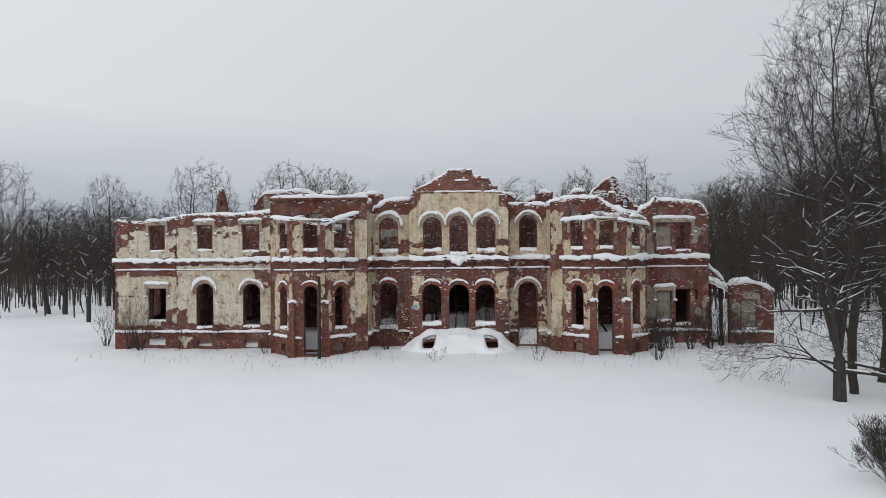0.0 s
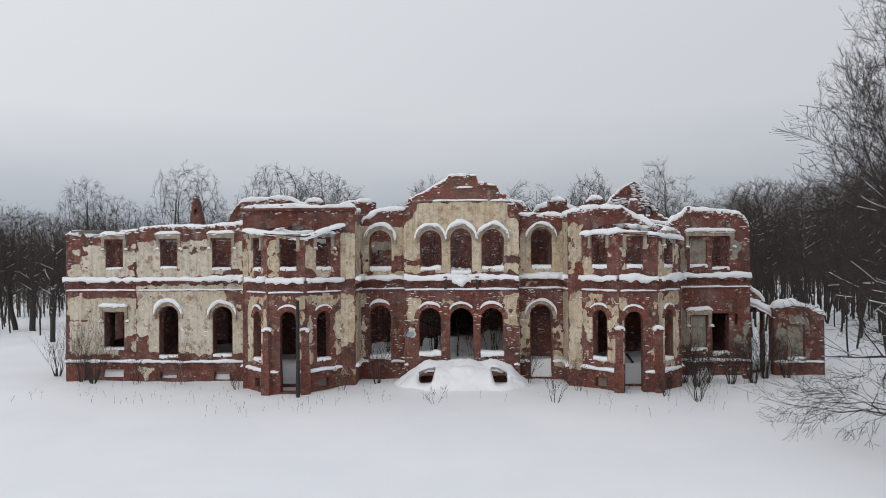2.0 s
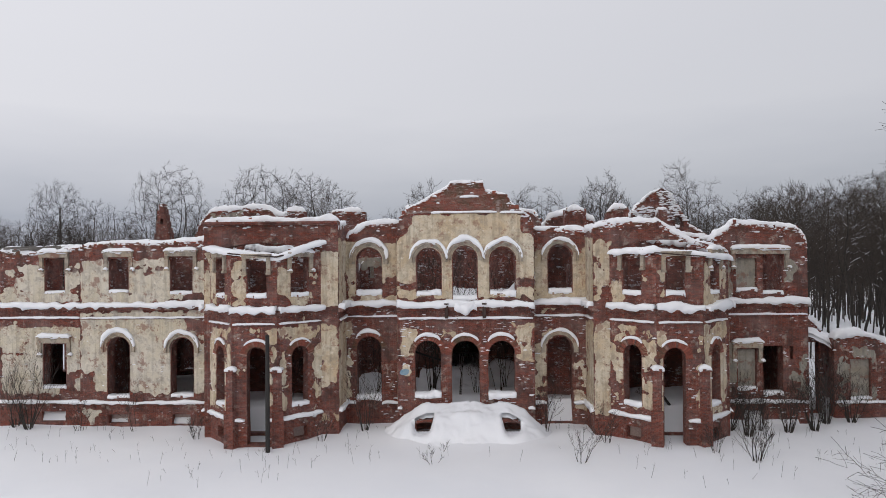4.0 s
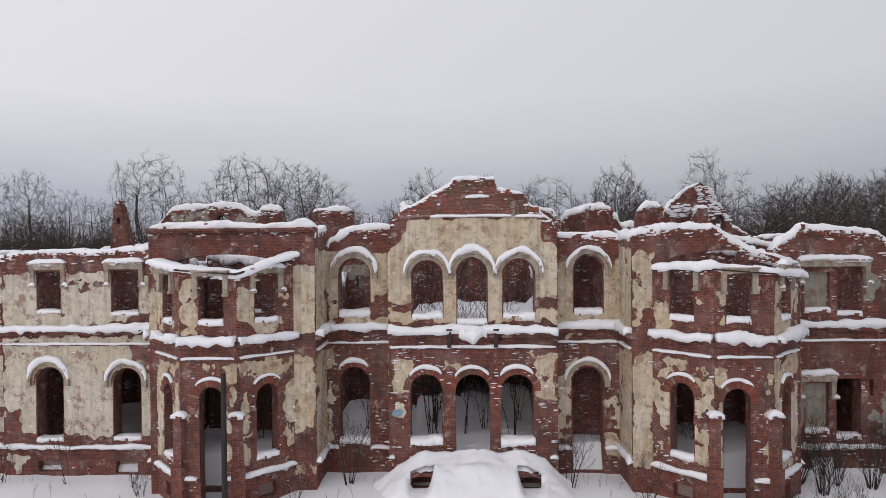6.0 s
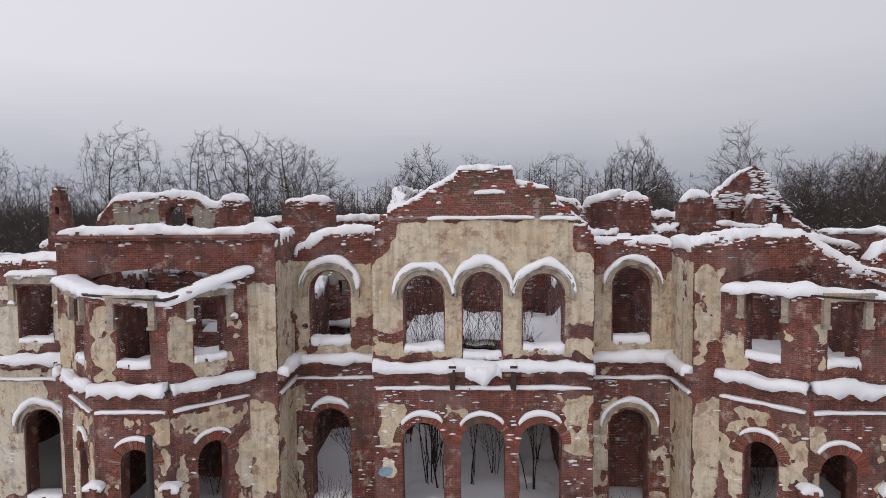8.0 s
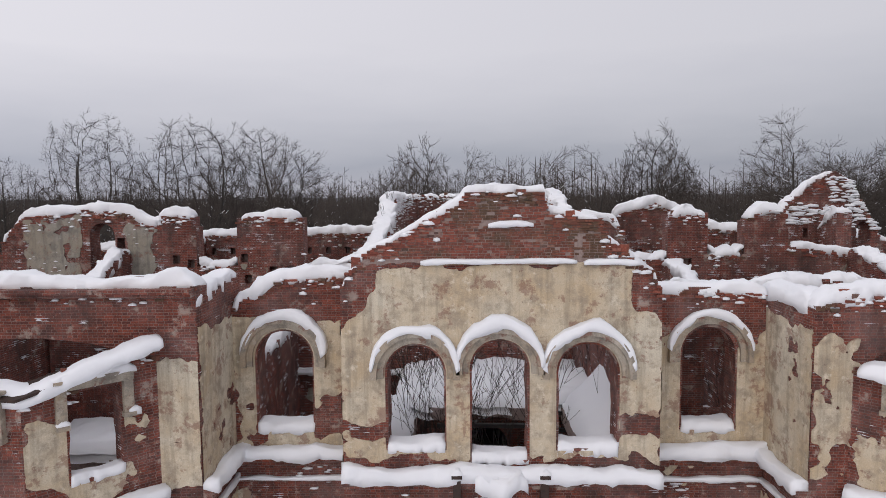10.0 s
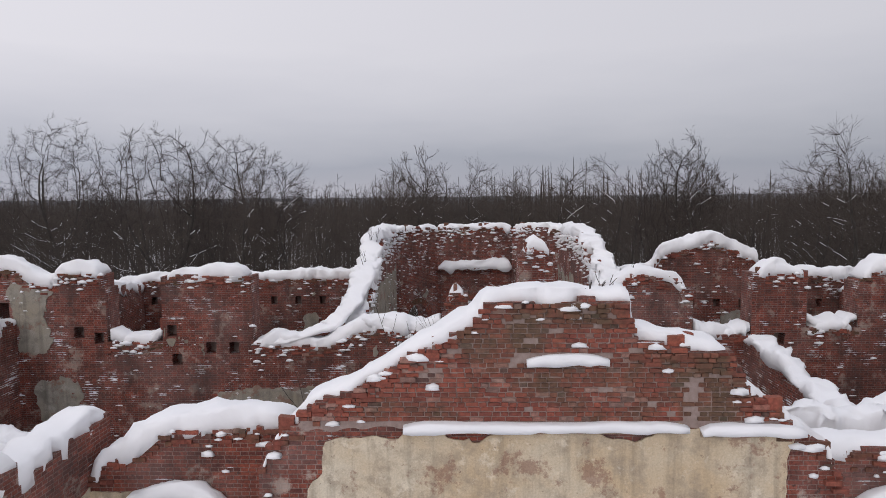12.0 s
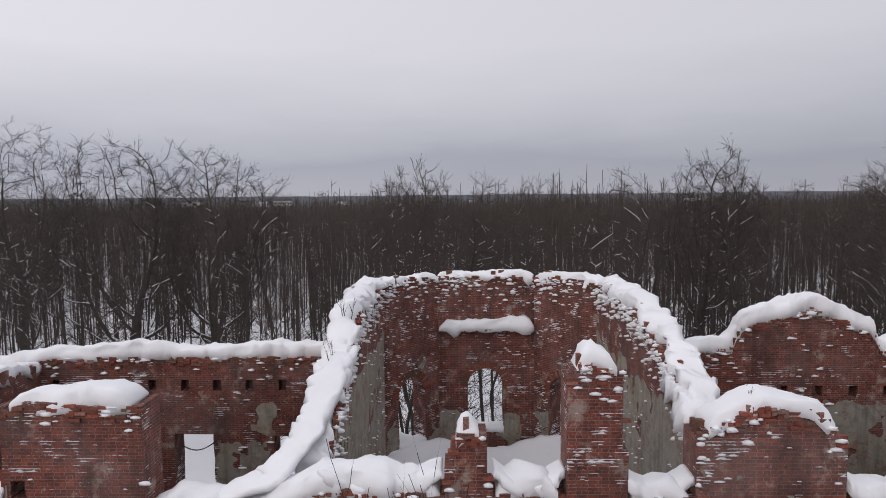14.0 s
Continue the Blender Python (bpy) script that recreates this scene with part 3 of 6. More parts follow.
def wedge_arch(made, o, height=0.42, depth=0.06, mat=None, snow=0.0, seed=0, both=False):
    """An arch turned in bricks on edge: each brick its own wedge."""
    ob = made[0]
    u0, u1, z0, z1, kind = o
    r, c = (u1 - u0) / 2, (u0 + u1) / 2
    zs = z1 - r
    n = max(14, int(math.pi * (r + height / 2) / 0.085))
    rnd = random.Random(seed)
    verts, faces = [], []
    for i in range(n):
        a0, a1 = math.pi * (i + 0.07) / n, math.pi * (i + 0.93) / n
        w, k = -depth + rnd.uniform(-0.015, 0.02), len(verts)
        top = r + height + rnd.uniform(-0.03, 0.03)
        for rr in (r - 0.004, top):
            for a in (a0, a1):
                for ww in (w, 0.05):
                    verts.append((c - rr * math.cos(a), ww, zs + rr * math.sin(a)))
        for f in ((0, 4, 6, 2), (4, 5, 7, 6), (0, 2, 3, 1), (0, 1, 5, 4), (2, 6, 7, 3)):
            faces.append([k + q for q in f])
    arch = link_mesh("brick_arch", verts, faces, mat or LOOSE, ob)
    if snow:
        rr = r + height
        side = ob.matrix_basis.to_3x3() @ Vector((0, -1, 0))
        pts = [wpoint(ob, c - rr * math.cos(a), -depth / 2 - 0.02, zs + rr * math.sin(a)) for a in np.linspace(0.75, 2.3, 14)]
        snow_strip(pts, depth + 0.12, snow, 0.12, seed, side=side, up="radial", label="thin line of snow on a brick arch", group="snow on arch hoods")
    return arch


def clump(verts, faces, c, rx, ry, rz, rnd):
    """A rough lump: a twelve-sided squashed ball."""
    k = len(verts)
    verts.append((c[0], c[1], c[2] + rz))
    for ring, (zz, s) in enumerate(((0.45, 0.85), (-0.4, 0.95))):
        for i in range(6):
            a = i * math.pi / 3 + ring * 0.5
            q = s * rnd.uniform(0.75, 1.2)
            verts.append((c[0] + rx * q * math.cos(a), c[1] + ry * q * math.sin(a), c[2] + rz * zz * rnd.uniform(0.7, 1.2)))
    verts.append((c[0], c[1], c[2] - rz * 0.6))
    for i in range(6):
        j = (i + 1) % 6
        faces.append((k, k + 1 + i, k + 1 + j))
        faces.append((k + 1 + i, k + 7 + i, k + 7 + j, k + 1 + j))
        faces.append((k + 13, k + 7 + j, k + 7 + i))


CLUMPS = ([], [])


def wall_clumps(made, count, seed, z0=0.5, z1=None, size=(0.03, 0.09)):
    """Small lumps of snow caught on a wall's roughness."""
    ob, prof, openings, length = made
    rnd = random.Random(seed)
    us, zs = [p[0] for p in prof], [p[1] for p in prof]
    done = tries = 0
    while done < count and tries < count * 6:
        tries += 1
        u = rnd.uniform(0, length)
        z = rnd.uniform(z0, z1 if z1 else float(np.interp(u, us, zs)))
        if float(vnoise(u * 0.9, z * 0.9, seed)) < 0.5 or any(float(outside(o, np.array(u), np.array(z))) < 0.08 for o in openings) or z > np.interp(u, us, zs):
            continue
        s = rnd.uniform(*size)
        clump(CLUMPS[0], CLUMPS[1], tuple(wpoint(ob, u, -0.03, z)), s * rnd.uniform(1.1, 2.6), s * 0.7, s * rnd.uniform(0.35, 0.7), rnd)
        done += 1


def edge_clumps(made, per_metre, seed, reach=0.3, size=(0.03, 0.11), w=-0.03):
    """Snow hanging on the bricks just under a wall's top."""
    ob, prof, openings, length = made
    rnd = random.Random(seed)
    us, zs = [p[0] for p in prof], [p[1] for p in prof]
    for k in range(int(per_metre * length)):
        u = rnd.uniform(0, length)
        if float(vnoise(u * 1.3, 2.0, seed)) < 0.35:
            continue
        z = float(np.interp(u, us, zs)) - abs(rnd.gauss(0, reach))
        s = rnd.uniform(*size)
        clump(CLUMPS[0], CLUMPS[1], tuple(wpoint(ob, u, w, z)), s * rnd.uniform(1.0, 2.2), s * 0.8, s * rnd.uniform(0.5, 0.9), rnd)


def torn_edge(made, seed, rows=4, density=0.7, clumps=5, mat=None):
    """Bricks standing out of line along a broken wall top."""
    ob, prof, openings, length = made
    rnd = random.Random(seed)
    us, zs = [p[0] for p in prof], [p[1] for p in prof]
    verts, faces = [], []
    for r in range(rows):
        u = 0.0
        while u < length - 0.15:
            lb = rnd.choice((0.125, 0.25, 0.25))
            if rnd.random() < density * (1 - 0.17 * r):
                zt = float(np.interp(u + lb / 2, us, zs)) - 0.077 * r - rnd.uniform(0.0, 0.07)
                w = -rnd.uniform(0.01, 0.07)
                k = len(verts)
                t = rnd.uniform(-0.015, 0.015)
                for x in (u + 0.006, u + lb - 0.006):
                    for y in (w, 0.1):
                        for z in (zt - 0.07, zt):
                            verts.append((x, y + t * (x > u + 0.05), z + t))
                for f in ((0, 1, 3, 2), (4, 6, 7, 5), (0, 4, 5, 1), (0, 2, 6, 4), (1, 5, 7, 3)):
                    faces.append([k + q for q in f])
            u += lb
    edge_clumps(made, clumps, seed + 1)
    # bricks that poke up through the snow
    u = rnd.uniform(0.2, 0.8)
    while u < length - 0.3:
        lb = rnd.choice((0.125, 0.2, 0.25))
        zt = float(np.interp(u + lb / 2, us, zs)) + rnd.uniform(0.02, 0.3)
        y0, k, t = rnd.uniform(0.0, 0.3), len(verts), rnd.uniform(-0.02, 0.02)
        for x in (u, u + lb):
            for y in (y0, y0 + 0.13):
                for z in (zt - 0.4, zt):
                    verts.append((x, y + t, z + t * (x > u)))
        for f in ((0, 1, 3, 2), (4, 6, 7, 5), (0, 4, 5, 1), (2, 3, 7, 6), (1, 5, 7, 3)):
            faces.append([k + q for q in f])
        u += rnd.expovariate(1.1) + 0.2
    if verts:
        tagged(link_mesh("broken_edge", verts, faces, mat or LOOSE, ob), kind="stuff")


def sockets(made, spots, w=0.24, h=0.3):
    """Backs of the beam holes that don't go through."""
    for u, z in spots:
        bm = bmesh.new()
        add_box(bm, u - w, u + w, 0.42, 0.7, z - h, z + h)
        part("socket_back", bm, MORTAR, made[0])


def at(x0, ops):
    """Openings or patches given by world x, in a wall's own measure from x0."""
    return [(a - x0, b - x0, *rest) for a, b, *rest in ops]


def pts_at(x0, pts):
    return [(x - x0, z) for x, z in pts]


# ---- ground ----
def ground_z(x, y):
    x, y = np.asarray(x, float), np.asarray(y, float)
    z = 0.5 * (fbm(x * 0.045, y * 0.045, 4, 3) - 0.5) + 0.16 * (fbm(x * 0.3, y * 0.3, 6, 3) - 0.5)
    bank = np.clip((y - 52) / 6, 0, 1) * np.clip((64 - y) / 4, 0, 1)
    z = z + bank * 0.35 * (fbm(x * 0.5, y * 0.5, 9, 3) - 0.3)
    # drift heaped over the porch
    side = np.abs(x + 0.4)
    lobe = 0.75 + 0.35 * np.exp(-(side / 1.1) ** 4) - 0.3 * np.exp(-((side - 2.6) / 0.75) ** 4)
    z = z + 0.5 * lobe * np.exp(-(side / 4.3) ** 6) * np.clip((y - 53.8) / 3.0, 0, 1) ** 2 * (y < 57.1)
    # worn track and hollows in the field
    track = 46.6 + 1.2 * np.sin(x * 0.23) + 0.02 * x
    dots = np.maximum(0, np.sin(x * 5.2 + 2 * np.sin(x * 0.7)))
    z = z - 0.07 * np.exp(-((y - track) / 0.35) ** 2) * dots * (x > -13) * (x < 30)
    tw = (((x > -17.2) & (x < -9.2)) | ((x > 8.2) & (x < 15.8)))
    front = np.where(tw, 57.7, np.where(np.abs(x + 0.5) < 4.3, 58.8, 60.45))
    inside = (x > -33) & (x < 22.2) & (y > front) & (y < 79.4)
    hall = (np.abs(x + 0.95) < 4.0) & (y > 78) & (y < 84)
    floor = 1.35 + 1.2 * (fbm(x * 0.22, y * 0.22, 12, 3) - 0.4) + 2.2 * np.clip(fbm(x * 0.16, y * 0.16, 15, 2) - 0.55, 0, 1) * np.clip((y - 62) / 4, 0, 1)
    floor = np.where(y < 58.6, np.minimum(floor, 0.9) - 0.5, floor)
    z = np.where(inside | hall, floor, z)
    far = np.clip((np.hypot(x, y - 60) - 70) / 60, 0, 1)
    return z - 2.5 * far * np.clip((y - 70) / 60, 0, 1)


def build_ground():
    def axis(lo, hi, fine_lo, fine_hi, fine, growth=1.16):
        a = list(np.arange(fine_lo, fine_hi + 1e-6, fine))
        s, v = fine, fine_hi
        while v < hi:
            s *= growth
            v += s
            a.append(min(v, hi))
        s, v = fine, fine_lo
        while v > lo:
            s *= growth
            v -= s
            a.insert(0, max(v, lo))
        return np.array(a)
    xs, ys = axis(-3500, 3500, -40, 34, 0.5), axis(-120, 4200, 14, 86, 0.5)
    X, Y = np.meshgrid(xs, ys, indexing="ij")
    Z = ground_z(X, Y)
    nx, ny = len(xs), len(ys)
    verts = np.stack([X, Y, Z], -1).reshape(-1, 3).tolist()
    i, j = np.meshgrid(np.arange(nx - 1), np.arange(ny - 1), indexing="ij")
    a = (i * ny + j).ravel()
    faces = np.stack([a, a + ny, a + ny + 1, a + 1], -1).tolist()
    return tagged(link_mesh("ground", verts, faces, SNOW_GROUND, smooth=True), "smooth deep snow over the open field and wood floor", "ground", kind="structure")


build_ground()

# ---- the ruined manor ----
manor = thing("ruined_manor", "roofless two-storey brick manor ruin, peeling cream plaster, under snow", "ruin")
Z_BELT, Z_STRING, Z_PLINTH = 8.05, 7.42, 1.62


def dress(made, seed, plinth=True, belt=True, gaps=()):
    """The long ledges that run round the house: belt cornice, string course, plinth, each with its snow."""
    if belt:
        moulding(made, Z_BELT, 0.3, 0.34, None, name="belt_cornice")
        ledge_snow(made, Z_BELT + 0.3, 0.44, 0.3, seed=seed, rough=0.5, taper=False)
        moulding(made, Z_STRING, 0.12, 0.1, None, name="string_course")
        ledge_snow(made, Z_STRING + 0.12, 0.13, 0.08, seed=seed + 1, rough=0.8, u0=0.1, u1=made[3] - 0.1)
    if plinth:
        spans, a = [], 0.0
        for g0, g1 in sorted(gaps):
            spans.append((a, g0))
            a = g1
        spans.append((a, made[3]))
        for a, b in spans:
            if b - a > 0.25:
                moulding(made, Z_PLINTH - 0.14, 0.14, 0.14, None, u0=a, u1=b, name="plinth_ledge")
                ledge_snow(made, Z_PLINTH, 0.22, 0.16, seed=seed + 2, u0=a, u1=b, rough=0.7)


# left wing
X0 = -33.5
ops = at(X0, [(-30.06, -28.68, 9.33, 11.64, "r"), (-30.18, -28.55, 2.65, 5.67, "r"), (-30.3, -28.6, 0.3, 0.95, "r")])
w1 = wall((X0, 60.0), (-27.4, 60.0), pts_at(X0, [(-33.5, 12.25), (-31.3, 12.0), (-28.3, 12.35), (-27.4, 12.5)]), ops, parent=manor, seed=11, amp=0.12, name="wing_wall")
plaster(w1, [(0.2, 6.1, 2.0, 7.0, 0.7), (0.4, 6.1, 8.5, 11.3, 0.6), (0, 1.3, 11.0, 13, -0.7), (0, 6, 7.0, 8.4, -0.7), (4.6, 6.1, 1.5, 3.8, -0.7)], 21, mat=PLASTER_PALE)
dress(w1, 31, gaps=[])
lintel_hood(w1, ops[0], 3)
lintel_hood(w1, ops[1], 4)
X0 = -27.4
ops = at(X0, [(-25.31, -23.98, 9.39, 11.64, "r"), (-20.98, -19.46, 9.23, 11.66, "r"), (-25.42, -23.89, 2.05, 6.17, "a"), (-20.94, -19.38, 2.1, 6.11, "a"), (-25.4, -24.0, 0.2, 0.8, "r"), (-20.9, -19.6, 0.1, 0.8, "r")])
w2 = wall((X0, 59.75), (-17.6, 59.75), pts_at(X0, [(-27.4, 12.5), (-24.8, 12.75), (-21.7, 12.7), (-17.6, 12.9)]), ops, parent=manor, seed=12, amp=0.1, name="wing_wall")
plaster(w2, [(0, 9.8, 2.3, 8.0, 0.75), (0, 9.8, 8.4, 11.6, 0.7), (7.3, 9.8, 5.6, 7.4, 0.05), (0, 9.8, 11.9, 13, -0.7), (6.2, 9.8, 8.3, 9.0, -0.4), (0.1, 1.1, 0, 3.8, -0.6), (1.3, 5, 0, 2.3, -0.8)], 22, mat=PLASTER_PALE)
dress(w2, 34)
lintel_hood(w2, ops[0], 5)
lintel_hood(w2, ops[1], 6)
arch_hood(w2, ops[2], seed=7, snow=0.2)
arch_hood(w2, ops[3], seed=8, snow=0.2)
for w in (w1, w2):
    top_snow(w, 0.3, seed=41)
    for o in w[2]:
        if o[2] > 1.5:
            sill_snow(w, o, seed=int(o[0] * 10) % 17)


# towers with their half-octagon bays
def tower(x0, x1, a, b, c, d, profile, seed, mid_up, mid_low, bay_top, rp, lp, fp, pier_patches):
    big = at(x0, [(a + 0.5, d - 0.5, 0.2, 12.6, "s")])
    front = wall((x0, 57.3), (x1, 57.3), pts_at(x0, profile), big, parent=manor, seed=seed, amp=0.08, name="tower_wall", zb=-0.6)
    plaster(front, pier_patches, seed + 5)
    top_snow(front, 0.42, seed=seed)
    # bay faces
    y1, y0 = 55.0, 57.3
    faces = []
    for k, (p, q) in enumerate((((a, y0), (b, y1)), ((b, y1), (c, y1)), ((c, y1), (d, y0)))):
        length = math.hypot(q[0] - p[0], q[1] - p[1])
        m = length / 2
        if k == 1:
            ops_ = [(mid_up[0] - b, mid_up[1] - b, mid_up[2], mid_up[3], "r"), (mid_low[0] - b, mid_low[1] - b, mid_low[2], mid_low[3], "a")]
        else:
            ops_ = [(m - 0.62, m + 0.62, 9.25, 11.55, "r"), (m - 0.6, m + 0.6, 2.35, 6.05, "a"), (m - 0.5, m + 0.5, 0.25, 0.95, "r")]
        z_a, z_b = bay_top[k], bay_top[k + 1]
        f = wall(p, q, [(0, z_a), (length, z_b)], ops_, thick=0.62, parent=manor, seed=seed + 10 + k, amp=0.1, name="bay_wall")
        plaster(f, (lp, fp, rp)[k], seed + 20 + k)
        dress(f, seed + 30 + 4 * k, gaps=[(ops_[1][0] - 0.1, ops_[1][1] + 0.1)] if k == 1 else ())
        lintel_hood(f, ops_[0], seed + k, ear=0.28, height=0.2, snow=0.0 if k != 2 else 0.2)
        for o in ops_:
            if o[2] > 1.5:
                sill_snow(f, o, thick=0.62, seed=seed + k, height=0.3)
        faces.append(f)
        # brick ring and a pier with a snowy cap beside each low arch
        wedge_arch(f, ops_[1], 0.44, 0.05, seed=seed + k, snow=0.09)
        torn_edge(f, seed + k)
        wall_clumps(f, 16, seed + k, z0=0.4, z1=7)
    for k, (x, y) in enumerate(((b, y1), (c, y1))):
        bm = bmesh.new()
        add_box(bm, -0.34, 0.34, -0.3, 0.25, -0.6, 2.2, 0.02)
        add_box(bm, -0.26, 0.26, -0.24, 0.25, 2.2, 4.55, 0.02)
        add_box(bm, -0.32, 0.32, -0.3, 0.25, 4.55, 4.75, 0.02)
        pr = part("bay_pier", bm, BRICK, manor)
        uvl = pr.data.uv_layers.new(name="UVMap")
        co = np.array([pr.data.vertices[lp_.vertex_index].co for lp_ in pr.data.loops])
        uvl.data.foreach_set("uv", np.stack([co[:, 0] + co[:, 1], co[:, 2]], -1).astype(np.float32).ravel())
        pr.location = (x, y - 0.02, 0)
        pr.rotation_euler = (0, 0, radians((-22.5, 22.5)[k]))
        snow_strip([(x - 0.36, y - 0.08, 4.75), (x + 0.36, y - 0.08, 4.75)], 0.6, 0.26, 0.1, seed + k, label="snow cap on a short brick pier")
    return front, faces


left_prof = [(-17.6, 13.98), (-8.75, 13.98)]
tl, tl_faces = tower(-17.6, -8.75, -17.2, -14.95, -12.1, -9.85, left_prof, 51,
      (-13.95, -12.75, 9.28, 11.46), (-14.0, -12.8, 0.1, 6.12), (12.15, 11.85, 11.65, 12.35),
      [(0, 3.2, 6.2, 7.4, 0.25), (0, 0.7, 2, 6, 0.5), (2.5, 3.3, 1.8, 6, 0.5), (0, 3.2, 8.6, 11, 0.15)],
      [(0, 3.2, 2, 7.3, 0.35), (0, 1.2, 8.5, 11.5, 0.6)],
      [(0, 1.0, 8.6, 11.5, 0.45), (0, 2.8, 6.4, 7.4, -0.3), (2.2, 2.8, 2.2, 7, 0.1)],
      [(7.4, 8.9, 1.0, 7.3, 0.8), (6.8, 8.9, 8.4, 12.0, 0.95), (7.3, 8.9, 1, 3.4, -0.2), (0, 0.6, 8.5, 12, 0.3)])
moulding(tl, 13.75, 0.22, 0.4, None, name="tower_cornice")
right_prof = [(7.75, 13.4), (9.6, 13.72), (11.9, 13.72), (12.9, 13.0), (14.1, 12.4), (16.3, 11.8)]
tr, tr_faces = tower(7.75, 16.3, 8.75, 11.05, 13.85, 16.15, right_prof, 71,
      (11.64, 12.79, 9.27, 11.42), (11.47, 12.78, 0.1, 6.01), (11.75, 11.75, 11.5, 11.35),
      [(0, 3.2, 1.8, 7.4, 0.45), (0, 3.2, 8.5, 11, 0.3)],
      [(0, 3.2, 2.0, 7.3, 0.25), (0, 1.0, 8.5, 11, 0.35)],
      [(0, 0.6, 2.0, 7, 0.2), (2.3, 2.9, 2, 7.2, 0.25), (0.1, 0.7, 8.5, 10.6, 0.3)],
      [(0, 1.2, 1.4, 7.3, 0.6), (0, 1.2, 8.4, 12.6, 0.75), (0, 1.2, 8.4, 9.6, -0.1)])
# deep snow on the bay roofs
for corners, zz, sd in ((((-17.2, 57.0), (-15.0, 55.3), (-12.1, 55.3), (-9.6, 57.0)), (12.35, 11.95, 11.6, 12.75), 5), (((8.75, 57.0), (11.05, 55.3), (13.85, 55.3), (16.15, 57.0)), (11.85, 11.85, 11.6, 11.45), 9)):
    snow_strip([(x, y, z - 0.1) for (x, y), z in zip(corners, zz)], 0.95, 0.32, 0.12, sd, label="deep sagging snow on the bay's broken roof edge", rough=0.3, drip=0.4)

# side walls of towers, centre and links
for x, za, zb_, face in ((-8.75, 13.6, 13.9, 1), (7.75, 13.3, 13.3, -1), (-17.6, 13.7, 13.7, -1), (16.3, 11.6, 12.0, 1)):
    x += 0.005 * face
    if face > 0:
        s = wall((x, 57.305), (x, 60.7), [(0, za), (3.4, zb_)], (), thick=0.7, parent=manor, seed=int(abs(x) * 7), name="tower_side_wall")
    else:
        s = wall((x, 60.7), (x, 57.305), [(0, za), (3.4, zb_)], (), thick=0.7, parent=manor, seed=int(abs(x) * 7), name="tower_side_wall")
    plaster(s, [(0, 3.4, 1.5, 7.3, 0.5), (0, 3.4, 8.4, 12.8, 0.7)], int(abs(x)))
    dress(s, int(abs(x)) + 3)
    top_snow(s, 0.35, seed=int(abs(x)))

# recessed links
X0 = -8.75
ops = at(X0, [(-7.98, -6.25, 9.11, 12.24, "a"), (-8.0, -6.3, 1.92, 6.16, "a")])
k1 = wall((X0, 59.9), (-4.9, 59.9), pts_at(X0, [(-8.75, 12.9), (-7.9, 13.5), (-7.2, 13.85), (-4.9, 13.95)]), ops, parent=manor, seed=91, amp=0.08, name="link_wall")
plaster(k1, [(0, 4, 8.3, 12.6, 0.55), (2.7, 4, 9, 10.3, -0.7), (0, 4, 12.9, 14.5, -0.8), (0, 0.4, 2, 7.3, 0.4)], 92)
dress(k1, 93, gaps=[(0.7, 2.5)])
arch_hood(k1, ops[0], seed=12, snow=0.19, width=0.34, depth=0.26)
wedge_arch(k1, ops[1], 0.34, 0.05, seed=13, snow=0.14)
top_snow(k1, 0.38, seed=14)
X0 = 4.05
ops = at(X0, [(5.21, 6.82, 9.16, 12.32, "a"), (5.09, 6.78, 0.3, 6.1, "a")])
k2 = wall((X0, 59.9), (7.75, 59.9), pts_at(X0, [(4.05, 13.45), (5.5, 13.45), (7.75, 13.35)]), ops, parent=manor, seed=95, amp=0.1, name="link_wall")
plaster(k2, [(0, 4, 8.3, 12.2, 0.65), (0, 1.2, 2, 6.5, 0.4), (2.7, 4, 1, 4.5, 0.4), (0, 4, 12.6, 14, -0.7)], 96)
dress(k2, 97, gaps=[(0.95, 2.8)])
arch_hood(k2, ops[0], seed=15, snow=0.2, width=0.34, depth=0.26)
arch_hood(k2, ops[1], seed=16, snow=0.16, width=0.3, depth=0.12)
top_snow(k2, 0.4, seed=17)
for w in (k1, k2):
    sill_snow(w, w[2][0], seed=18, height=0.3)
sill_snow(k1, k1[2][1], seed=19, height=0.35)

# the centre with its broken gable
X0 = -5.0
CENTRE_TOP = [(-5.0, 13.75), (-4.8, 14.2), (-4.2, 14.85), (-3.6, 15.05), (-2.5, 15.72), (-1.6, 16.15), (-1.4, 16.48), (0.75, 16.5), (0.85, 15.9), (2.3, 15.65), (2.55, 15.15), (3.8, 14.1), (4.05, 13.7)]
ops = at(X0, [(-3.7, -2.08, 9.14, 12.16, "a"), (-1.28, 0.3, 8.8, 12.28, "a"), (1.17, 2.84, 9.15, 12.2, "a"), (-3.84, -2.13, 2.41, 6.06, "a"), (-1.42, 0.43, 1.5, 6.05, "a"), (1.02, 2.78, 2.4, 6.04, "a")])
c1 = wall((X0, 58.25), (4.05, 58.25), pts_at(X0, CENTRE_TOP), ops, parent=manor, seed=101, amp=0.05, name="centre_wall", thick=0.85)
plaster(c1, [(0.05, 9.0, 8.5, 13.4, 1.0), (0.9, 8.25, 12.0, 14.4, 1.2), (0.1, 0.8, 12.9, 15, -0.9), (8.3, 9.1, 13.0, 15, -0.9), (0, 9, 8.3, 8.9, -0.5), (0.1, 1.3, 9.3, 10.0, -0.2), (7.8, 9, 9.5, 10.1, -0.3),
             (0.15, 1.4, 4.9, 7.0, 0.55), (7.7, 9.0, 4.6, 7.1, 0.6), (2.9, 3.9, 6.3, 6.8, 0.4), (0.2, 1.0, 2.8, 4.6, 0.15)], 102, rough=0.72)
